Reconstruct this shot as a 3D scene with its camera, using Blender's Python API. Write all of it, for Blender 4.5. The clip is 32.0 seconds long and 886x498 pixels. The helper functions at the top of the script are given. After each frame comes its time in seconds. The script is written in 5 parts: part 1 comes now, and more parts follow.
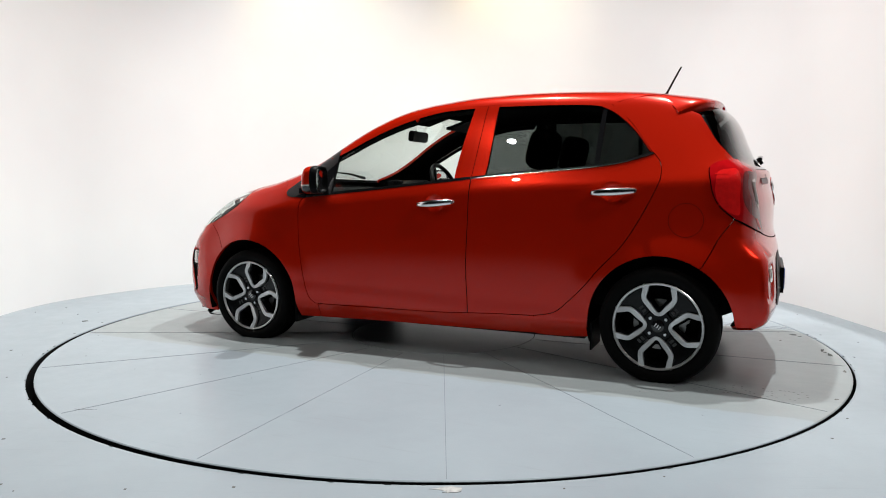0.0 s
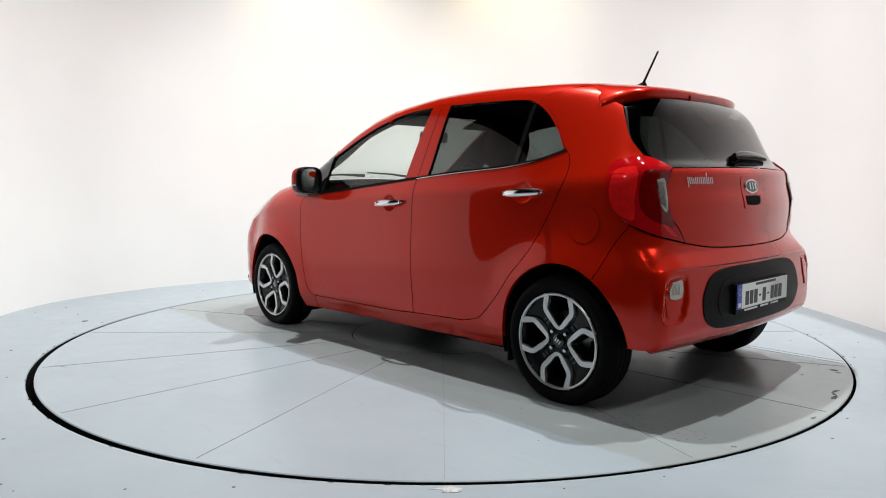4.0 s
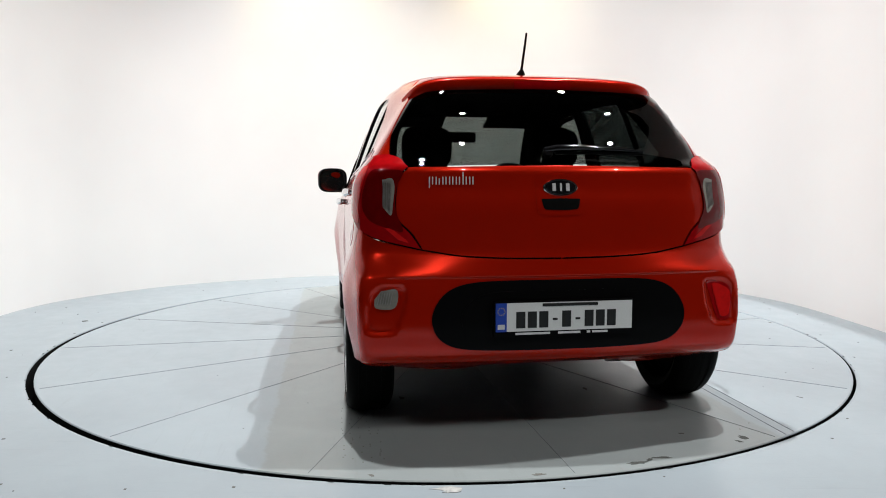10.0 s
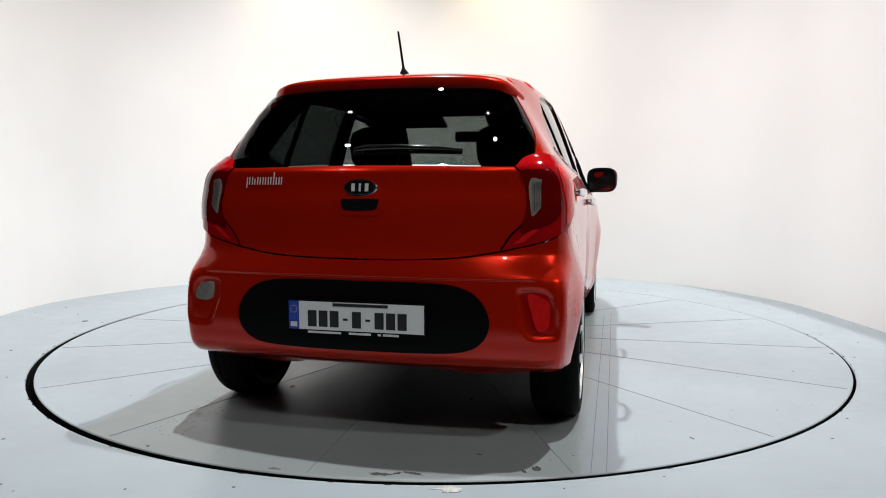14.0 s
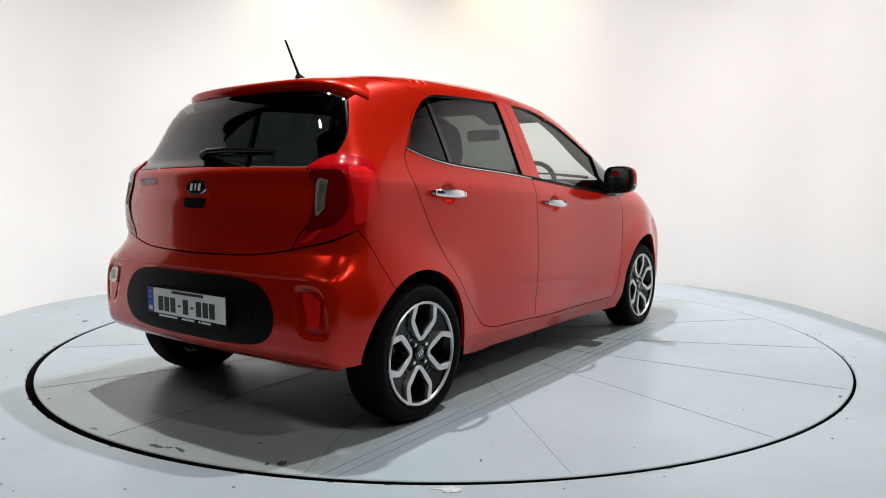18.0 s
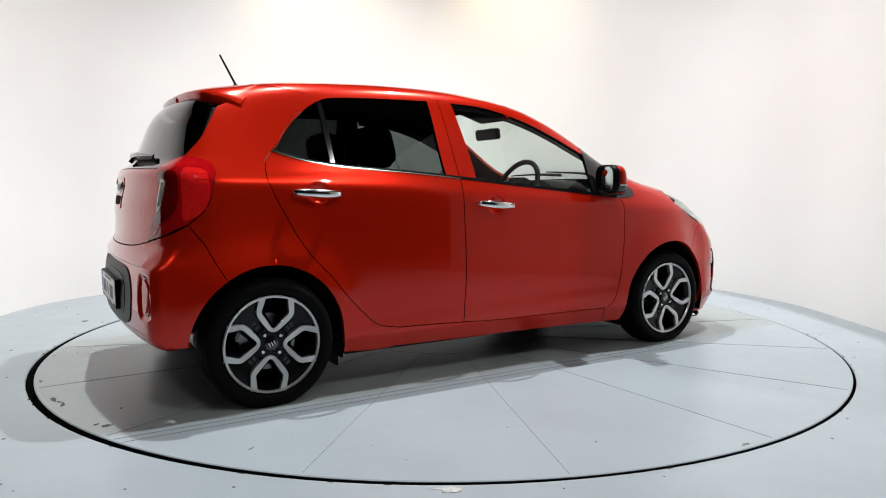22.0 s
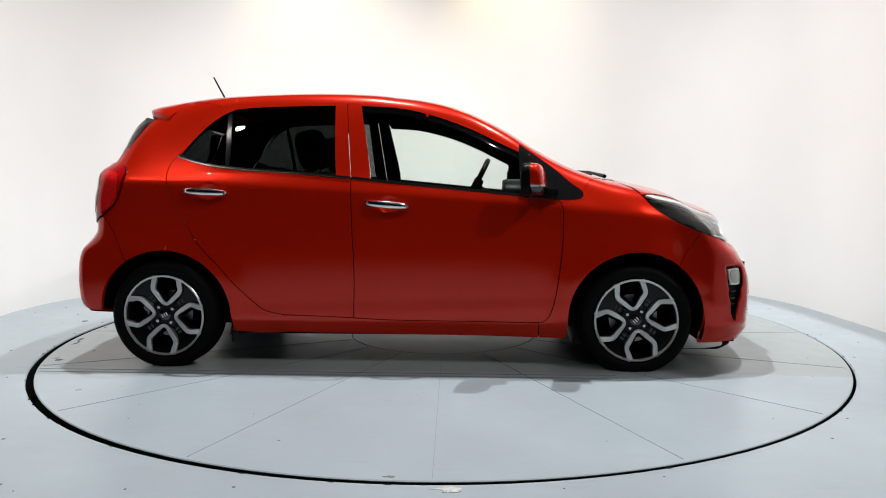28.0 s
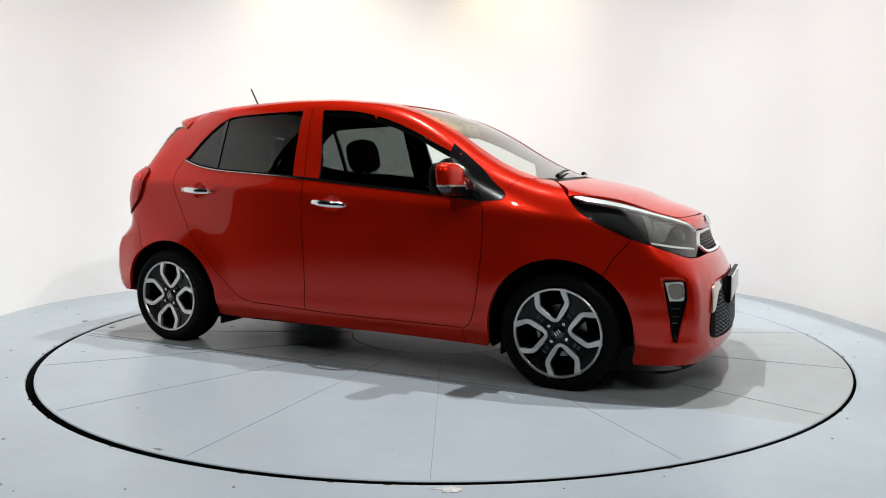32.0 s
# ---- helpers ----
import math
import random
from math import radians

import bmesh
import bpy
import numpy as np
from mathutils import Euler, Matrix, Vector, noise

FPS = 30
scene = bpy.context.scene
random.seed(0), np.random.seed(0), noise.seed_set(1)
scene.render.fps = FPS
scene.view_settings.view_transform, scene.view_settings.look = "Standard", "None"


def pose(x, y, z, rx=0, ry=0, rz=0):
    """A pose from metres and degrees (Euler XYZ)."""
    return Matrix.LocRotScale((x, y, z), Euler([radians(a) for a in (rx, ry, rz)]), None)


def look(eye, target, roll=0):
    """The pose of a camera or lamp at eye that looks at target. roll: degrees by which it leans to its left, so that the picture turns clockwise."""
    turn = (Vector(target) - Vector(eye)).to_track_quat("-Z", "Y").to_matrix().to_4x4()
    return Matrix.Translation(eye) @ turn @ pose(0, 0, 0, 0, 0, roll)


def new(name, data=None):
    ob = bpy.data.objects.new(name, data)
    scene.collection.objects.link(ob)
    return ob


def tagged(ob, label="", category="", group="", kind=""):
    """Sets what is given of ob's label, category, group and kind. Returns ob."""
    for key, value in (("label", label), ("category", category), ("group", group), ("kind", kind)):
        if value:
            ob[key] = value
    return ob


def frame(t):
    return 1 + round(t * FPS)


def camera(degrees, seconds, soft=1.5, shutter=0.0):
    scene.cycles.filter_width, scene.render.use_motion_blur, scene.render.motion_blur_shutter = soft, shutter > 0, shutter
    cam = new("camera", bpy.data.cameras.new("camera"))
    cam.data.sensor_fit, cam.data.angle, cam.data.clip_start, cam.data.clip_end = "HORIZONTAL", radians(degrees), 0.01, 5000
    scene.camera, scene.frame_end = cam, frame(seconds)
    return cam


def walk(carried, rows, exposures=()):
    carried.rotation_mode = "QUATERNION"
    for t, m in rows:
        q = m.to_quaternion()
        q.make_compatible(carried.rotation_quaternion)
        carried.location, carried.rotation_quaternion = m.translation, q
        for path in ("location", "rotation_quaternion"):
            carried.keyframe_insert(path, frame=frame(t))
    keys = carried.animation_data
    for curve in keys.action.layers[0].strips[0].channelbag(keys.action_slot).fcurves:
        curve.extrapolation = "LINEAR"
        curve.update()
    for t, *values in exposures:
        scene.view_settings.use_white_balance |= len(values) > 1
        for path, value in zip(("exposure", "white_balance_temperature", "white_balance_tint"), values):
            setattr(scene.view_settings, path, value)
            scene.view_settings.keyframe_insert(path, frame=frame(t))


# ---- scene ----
# ---- camera: on a stand, it does not move ----
CAM = (0.0, -4.4367, 0.9486)
cam = camera(64.05, 32.0, soft=1.0)
EYE = Matrix.Translation(CAM) @ pose(0, 0, 0, 84.61, 0, 0.017) @ pose(0, 0, 0, 0, 0, -0.06)
walk(cam, [(0, EYE), (32, EYE)])

# ---- world: a closed hall, hardly any stray light ----
world = bpy.data.worlds.new("hall_dark")
scene.world = world
world.use_nodes = True
world.node_tree.nodes["Background"].inputs[0].default_value = (0.9, 0.95, 1.0, 1)
world.node_tree.nodes["Background"].inputs[1].default_value = 0.004
scene.view_settings.exposure = 0.16


# ---- lamps of the hall, and unseen fill spots added for the wall ----
def spot(name, eye, target, watts, cone, size, colour=(1, 0.97, 0.92), blend=0.6):
    data = bpy.data.lights.new(name, "SPOT")
    data.energy, data.spot_size, data.spot_blend = watts, radians(cone), blend
    data.shadow_soft_size, data.color = size, colour
    ob = new(name, data)
    ob.matrix_world = look(eye, target)
    return ob


def area(name, eye, target, watts, sx, sy, colour=(1, 0.98, 0.95)):
    data = bpy.data.lights.new(name, "AREA")
    data.shape, data.size, data.size_y = "RECTANGLE", sx, sy
    data.energy, data.color = watts, colour
    ob = new(name, data)
    ob.matrix_world = look(eye, target)
    return ob


spot("hall_spot", (3.05, 0.93, 9.3), (0.3, 0.1, 0.4), 2900, 60, 0.09, (1, 1, 0.99), 0.9)
spot("hall_spot", (-0.70, 0.75, 9.0), (-0.2, 0.1, 0.4), 3050, 60, 0.09, (1, 1, 0.99), 0.9)
# no known lamps: four fill spots added to brighten the white wall
for lx, ly, lz, tx, ty, tz, watts in ((-0.9, -0.6, 6.0, -1.2, 2.7, 1.05, 600), (1.0, -0.6, 6.0, 1.3, 2.6, 1.05, 620),
                                      (0.9, -0.3, 5.6, -3.1, 0.9, 1.7, 235), (-0.9, -0.3, 5.6, 2.7, 0.7, 1.5, 690)):
    spot("wall_fill_spot", (lx, ly, lz), (tx, ty, tz), watts, 43, 0.16, (1, 0.995, 0.985), 1.0)
# unseen warm lamps, added to tint the top of the wall yellow
for lx, ly in ((-1.3, 2.2), (0.55, 2.4)):
    spot("warm_glow_fill", (lx, ly, 3.45), (lx + 0.1, ly + 0.5, 2.6), 32, 110, 0.12, (1.0, 0.78, 0.34), 1.0)
for lx, ly, tx, watts in ((-4.5, -5.0, 0.3, 230), (0.5, -6.3, 0.0, 230), (5.5, -5.0, -0.4, 660)):
    spot("hall_spot", (lx, ly, 7.0), (tx, -0.4, 0.5), watts, 46, 0.08, (1, 0.98, 0.95), 0.8)

# ---- materials ----
def material(name):
    m = bpy.data.materials.new(name)
    m.use_nodes = True
    return m, m.node_tree, m.node_tree.nodes["Principled BSDF"]


def node(tree, kind, **values):
    n = tree.nodes.new(kind)
    for key, value in values.items():
        if key in n.inputs:
            n.inputs[key].default_value = value
    return n


def ramp(tree, source, low, high, c0, c1):
    r = tree.nodes.new("ShaderNodeValToRGB")
    r.color_ramp.elements[0].position, r.color_ramp.elements[1].position = low, high
    r.color_ramp.elements[0].color, r.color_ramp.elements[1].color = (*c0, 1), (*c1, 1)
    tree.links.new(source, r.inputs[0])
    return r.outputs[0]


def coords(tree, space="Object"):
    return tree.nodes.new("ShaderNodeTexCoord").outputs[space]


def noise_of(tree, scale, detail=4.0, rough=0.55, space="Object", stretch=None):
    n = node(tree, "ShaderNodeTexNoise", Scale=scale, Detail=detail, Roughness=rough)
    source = coords(tree, space)
    if stretch:
        mp = tree.nodes.new("ShaderNodeMapping")
        mp.inputs["Scale"].default_value = stretch
        tree.links.new(source, mp.inputs[0])
        source = mp.outputs[0]
    tree.links.new(source, n.inputs["Vector"])
    return n.outputs[0]


def bump(tree, bsdf, source, strength, distance):
    b = node(tree, "ShaderNodeBump", Strength=strength, Distance=distance)
    tree.links.new(source, b.inputs["Height"])
    tree.links.new(b.outputs[0], bsdf.inputs["Normal"])


def mixed(tree, fac, a, b, kind="MIX"):
    n = tree.nodes.new("ShaderNodeMix")
    n.data_type, n.blend_type = "RGBA", kind
    for source, slot in ((fac, 0), (a, 6), (b, 7)):
        if isinstance(source, bpy.types.NodeSocket):
            tree.links.new(source, n.inputs[slot])
        else:
            n.inputs[slot].default_value = source if slot == 0 else (*source, 1)
    return n.outputs[2]


def simple(name, colour, rough=0.5, metal=0.0, grain=0.0, scale=60.0, coat=0.0, vary=0.12, spec=0.5):
    m, tree, b = material(name)
    b.inputs["Roughness"].default_value, b.inputs["Metallic"].default_value = rough, metal
    b.inputs["Coat Weight"].default_value, b.inputs["Specular IOR Level"].default_value = coat, spec
    n = noise_of(tree, scale)
    lo, hi = [c * (1 - vary) for c in colour], [min(1, c * (1 + vary)) for c in colour]
    tree.links.new(ramp(tree, n, 0.3, 0.7, lo, hi), b.inputs["Base Color"])
    if grain:
        bump(tree, b, n, grain, 0.002)
    return m


def paint_red():
    m, tree, b = material("red_car_paint")
    flakes = noise_of(tree, 900, 2.0)
    cloud = noise_of(tree, 1.2, 2.0)
    base = ramp(tree, flakes, 0.35, 0.7, (0.46, 0.0105, 0.0017), (0.54, 0.0138, 0.0024))
    tree.links.new(mixed(tree, cloud, base, (0.50, 0.012, 0.0020)), b.inputs["Base Color"])
    b.inputs["Metallic"].default_value, b.inputs["Roughness"].default_value = 0.36, 0.25
    b.inputs["Specular IOR Level"].default_value = 0.05
    b.inputs["Coat Weight"].default_value, b.inputs["Coat Roughness"].default_value = 0.8, 0.004
    b.inputs["Coat IOR"].default_value = 1.42
    bump(tree, b, noise_of(tree, 55, 1.0), 0.010, 0.002)
    return m


def glass(name, tint, rough=0.0):
    """A thin pane: it lets tinted light through and mirrors more at a slant."""
    m, tree, b = material(name)
    tree.nodes.remove(b)
    clear = node(tree, "ShaderNodeBsdfTransparent", Color=(*tint, 1))
    shine = node(tree, "ShaderNodeBsdfGlossy", Color=(1, 1, 1, 1), Roughness=rough)
    slant = node(tree, "ShaderNodeLayerWeight", Blend=0.5)
    steep = node(tree, "ShaderNodeMath")
    steep.operation, steep.inputs[1].default_value = "POWER", 5.0
    gloss = node(tree, "ShaderNodeMath")
    gloss.operation, gloss.inputs[1].default_value, gloss.inputs[2].default_value = "MULTIPLY_ADD", 0.92, 0.06
    mix = tree.nodes.new("ShaderNodeMixShader")
    tree.links.new(slant.outputs["Facing"], steep.inputs[0])
    tree.links.new(steep.outputs[0], gloss.inputs[0])
    tree.links.new(gloss.outputs[0], mix.inputs[0])
    tree.links.new(clear.outputs[0], mix.inputs[1])
    tree.links.new(shine.outputs[0], mix.inputs[2])
    tree.links.new(mix.outputs[0], tree.nodes["Material Output"].inputs[0])
    return m


def wall_paint():
    m, tree, b = material("white_wall_paint")
    big, fine = noise_of(tree, 0.6, 3.0), noise_of(tree, 90, 3.0)
    tree.links.new(ramp(tree, big, 0.3, 0.7, (0.76, 0.755, 0.75), (0.82, 0.815, 0.80)), b.inputs["Base Color"])
    b.inputs["Roughness"].default_value = 0.75
    bump(tree, b, fine, 0.15, 0.002)
    return m


def floor_paint(name, worn, lane=False):
    """Grey-blue floor paint with scuffs, dull patches and dust."""
    m, tree, b = material(name)
    big = noise_of(tree, 1.3, 5.0, 0.6)
    mid = noise_of(tree, 9, 6.0, 0.65)
    fine = noise_of(tree, 70, 4.0, 0.6)
    streak = noise_of(tree, 2.0, 6.0, 0.7, stretch=(1.0, 14.0, 1.0))
    base = ramp(tree, big, 0.3, 0.75, (0.232, 0.268, 0.294), (0.270, 0.314, 0.342))
    spots = ramp(tree, mid, 0.56, 0.86, (0, 0, 0), (1, 1, 1))
    fac = node(tree, "ShaderNodeMath")
    fac.operation = "MULTIPLY"
    fac.inputs[1].default_value = worn
    tree.links.new(spots, fac.inputs[0])
    col = mixed(tree, fac.outputs[0], base, (0.28, 0.31, 0.325))
    scuff = ramp(tree, streak, 0.58, 0.85, (1, 1, 1), (0.86, 0.85, 0.82))
    col = mixed(tree, 1.0, col, scuff, "MULTIPLY")
    if lane:
        # a dirtier lane across the turntable, where wheels roll on and off
        axes = tree.nodes.new("ShaderNodeSeparateXYZ")
        tree.links.new(coords(tree), axes.inputs[0])
        off = node(tree, "ShaderNodeMath")
        off.operation = "ABSOLUTE"
        tree.links.new(axes.outputs[1], off.inputs[0])
        ragged = node(tree, "ShaderNodeMath")
        ragged.operation, ragged.inputs[1].default_value = "MULTIPLY_ADD", 0.10
        tree.links.new(mid, ragged.inputs[0])
        tree.links.new(off.outputs[0], ragged.inputs[2])
        col = mixed(tree, 1.0, col, ramp(tree, ragged.outputs[0], 0.985, 1.075, (0.90, 0.865, 0.80), (1, 1, 1)), "MULTIPLY")
    tree.links.new(col, b.inputs["Base Color"])
    tree.links.new(ramp(tree, mid, 0.3, 0.75, (0.28, 0.28, 0.28), (0.36, 0.36, 0.36)), b.inputs["Roughness"])
    b.inputs["Specular IOR Level"].default_value = 0.32
    bump(tree, b, fine, 0.10, 0.002)
    return m


RED = paint_red()
WALL = wall_paint()
FLOOR = floor_paint("grey_floor_paint", 0.5)
DISC = floor_paint("grey_turntable_paint", 0.22, True)
BLACK = simple("black_trim_plastic", (0.003, 0.003, 0.0033), 0.38, grain=0.08, scale=400, spec=0.06)
GLOSSBLACK = simple("gloss_black_trim", (0.008, 0.008, 0.009), 0.08, coat=0.5, scale=30)
INSIDE = simple("dark_cabin_trim", (0.006, 0.006, 0.0065), 0.8, grain=0.1, scale=300, spec=0.06)
CLOTH = simple("black_seat_cloth", (0.006, 0.006, 0.0065), 0.95, grain=0.3, scale=500, spec=0.08)
RUBBER = simple("tyre_rubber", (0.0025, 0.0025, 0.0025), 0.6, grain=0.15, scale=120, spec=0.06)
SATIN = simple("satin_silver_trim", (0.80, 0.80, 0.80), 0.28, 0.35, scale=60, vary=0.04)
CHROME = simple("chrome", (0.78, 0.78, 0.79), 0.14, 1.0, scale=20, vary=0.03)
ALLOY = simple("machined_alloy", (0.60, 0.60, 0.595), 0.33, 0.8, scale=150, vary=0.05)
DARKALLOY = simple("dark_grey_wheel_paint", (0.003, 0.003, 0.0033), 0.22, scale=80, spec=0.2)
STEPGREY = simple("grey_wheel_casting", (0.03, 0.03, 0.03), 0.45, scale=80)
STEEL = simple("brake_steel", (0.30, 0.29, 0.28), 0.4, 0.9, scale=60)
UNDER = simple("underbody_black", (0.003, 0.003, 0.003), 0.8, scale=30, spec=0.08)
PITDARK = simple("pit_black", (0.003, 0.003, 0.003), 0.9, scale=10, spec=0.08)
HALLWALL = simple("dim_hall_wall", (0.035, 0.035, 0.036), 0.8, scale=1.0, vary=0.3)
GLASS_CLEAR = glass("clear_window_glass", (0.85, 0.905, 0.88))
GLASS_DARK = glass("privacy_window_glass", (0.105, 0.12, 0.115))
LENS_MID = simple("mid_red_lamp_lens", (0.34, 0.003, 0.005), 0.05, coat=0.35, spec=0.25, scale=40)
LENS_RED = simple("red_lamp_lens", (0.62, 0.010, 0.010), 0.06, coat=0.35, spec=0.25, scale=40)
LENS_DEEP = simple("deep_red_lamp_lens", (0.13, 0.0015, 0.002), 0.05, coat=0.35, scale=40)
LENS_CLEAR = simple("clear_ribbed_lens", (0.46, 0.44, 0.39), 0.15, 0.5, coat=1.0, scale=50)
LAMPSILVER = simple("lamp_reflector_silver", (0.11, 0.11, 0.105), 0.22, 0.9, scale=30)
PLATE = simple("plate_white", (0.78, 0.79, 0.78), 0.35, scale=200, vary=0.03)
PLATEBLUE = simple("plate_blue", (0.015, 0.06, 0.42), 0.35, scale=200)
LETTER = simple("letter_black", (0.012, 0.012, 0.012), 0.4, scale=200)
SILVERLETTER = simple("silver_lettering", (0.72, 0.72, 0.73), 0.35, 0.2, scale=100)
WHITEPRINT = simple("white_print", (0.7, 0.7, 0.7), 0.5, scale=100)
TAPE = simple("worn_pale_tape", (0.34, 0.34, 0.33), 0.6, scale=40, vary=0.3)
SEAM = simple("dark_seam_dirt", (0.15, 0.17, 0.185), 0.8, scale=40)
DIRT = simple("grey_scuff", (0.10, 0.095, 0.085), 0.7, scale=30)
SMUDGE = simple("dark_rubber_smudge", (0.030, 0.034, 0.030), 0.7, scale=90, vary=0.4)
TRACK = simple("faint_tyre_mark", (0.165, 0.17, 0.165), 0.6, scale=20)

# ---- mesh helpers ----
def thing(name, label, category, at=None, group="", kind=""):
    ob = new(name)
    ob.matrix_world = at or Matrix()
    return tagged(ob, label, category, group, kind)


def link_mesh(name, me, mats, parent=None, label="", smooth=False):
    for m in mats if isinstance(mats, (list, tuple)) else [mats]:
        me.materials.append(m)
    if smooth:
        me.polygons.foreach_set("use_smooth", [True] * len(me.polygons))
    ob = new(name, me)
    ob.parent = parent
    if label:
        ob["label"] = label
    return ob


def part(name, bm, mats, parent=None, label="", smooth=True, bevel=0.0, angle=40):
    """One bmesh as one mesh object under a thing or a part."""
    if bevel:
        edges = [e for e in bm.edges if len(e.link_faces) == 2 and e.calc_face_angle(0) > radians(30)]
        bmesh.ops.bevel(bm, geom=edges, offset=bevel, segments=2, affect="EDGES", clamp_overlap=True)
    bmesh.ops.recalc_face_normals(bm, faces=bm.faces)
    for f in bm.faces:
        f.smooth = smooth
    for e in bm.edges:
        e.smooth = not (len(e.link_faces) == 2 and e.calc_face_angle(0) > radians(angle))
    me = bpy.data.meshes.new(name)
    bm.to_mesh(me)
    bm.free()
    return link_mesh(name, me, mats, parent, label)


def box(bm, lo, hi, m=None):
    vs = [bm.verts.new(((lo[0], hi[0])[i], (lo[1], hi[1])[j], (lo[2], hi[2])[k])) for i in (0, 1) for j in (0, 1) for k in (0, 1)]
    for f in ((0, 1, 3, 2), (4, 6, 7, 5), (0, 4, 5, 1), (2, 3, 7, 6), (0, 2, 6, 4), (1, 5, 7, 3)):
        bm.faces.new([vs[i] for i in f])
    if m is not None:
        bmesh.ops.transform(bm, matrix=m, verts=vs)
    return vs


def loft(bm, rings, closed=True, caps=True):
    """Rings of equal length, joined one to the next."""
    made = [[bm.verts.new(p) for p in r] for r in rings]
    n = len(rings[0])
    for a, b in zip(made, made[1:]):
        for i in range(n if closed else n - 1):
            j = (i + 1) % n
            bm.faces.new((a[i], a[j], b[j], b[i]))
    if caps and closed:
        bm.faces.new(made[0][::-1])
        bm.faces.new(made[-1])
    return made


def spun(bm, profile, steps, axis="y", closed=False):
    """A lathe: profile of (radius, offset along the axis)."""
    rings = []
    for i in range(steps):
        a = 2 * math.pi * i / steps
        c, s = math.cos(a), math.sin(a)
        rings.append([bm.verts.new((r * c, o, r * s) if axis == "y" else (r * c, r * s, o)) for r, o in profile])
    n = len(profile)
    for i in range(steps):
        a, b = rings[i], rings[(i + 1) % steps]
        for k in range(n if closed else n - 1):
            l = (k + 1) % n
            bm.faces.new((a[k], b[k], b[l], a[l]))


def tube(bm, points, radius, sides=8):
    pts = [Vector(p) for p in points]
    rings = []
    for i, p in enumerate(pts):
        d = (pts[min(i + 1, len(pts) - 1)] - pts[max(i - 1, 0)]).normalized()
        u = d.orthogonal().normalized() if i == 0 else (u - d * u.dot(d)).normalized()
        v = d.cross(u)
        r = radius[i] if isinstance(radius, (list, tuple)) else radius
        rings.append([p + r * (math.cos(2 * math.pi * k / sides) * u + math.sin(2 * math.pi * k / sides) * v) for k in range(sides)])
    loft(bm, rings)


def bend(points, steps=6, closed=False):
    """A smooth line through the points (Catmull-Rom)."""
    pts = [np.array(p, float) for p in points]
    n, out = len(pts), []
    for i in range(n if closed else n - 1):
        p1, p2 = pts[i], pts[(i + 1) % n]
        p0 = pts[(i - 1) % n] if closed or i else 2 * p1 - p2
        p3 = pts[(i + 2) % n] if closed or i < n - 2 else 2 * p2 - p1
        for k in range(steps):
            t = k / steps
            out.append(0.5 * (2 * p1 + (p2 - p0) * t + (2 * p0 - 5 * p1 + 4 * p2 - p3) * t * t + (3 * p1 - p0 - 3 * p2 + p3) * t ** 3))
    if not closed:
        out.append(pts[-1])
    return [tuple(p) for p in out]


def lettering(name, text, size, m, mat, parent, depth=0.0015, label="", align="CENTER", squeeze=1.0):
    """Words in the built-in font, as a mesh."""
    cu = bpy.data.curves.new(name, "FONT")
    cu.body, cu.size, cu.extrude, cu.align_x, cu.align_y = text, size, depth, align, "CENTER"
    ob = bpy.data.objects.new(name, cu)
    me = bpy.data.meshes.new_from_object(ob)
    bpy.data.objects.remove(ob)
    me.transform(m @ Matrix.Diagonal((squeeze, 1, 1, 1)))
    me.name = name
    me.materials.clear()
    return link_mesh(name, me, mat, parent, label)


# ---- the room: curved white wall, painted floor with a pit, tall hall round it ----
DISC_R, PIT_R = 2.260, 2.281
PIT_AT = (-0.012, -0.005)


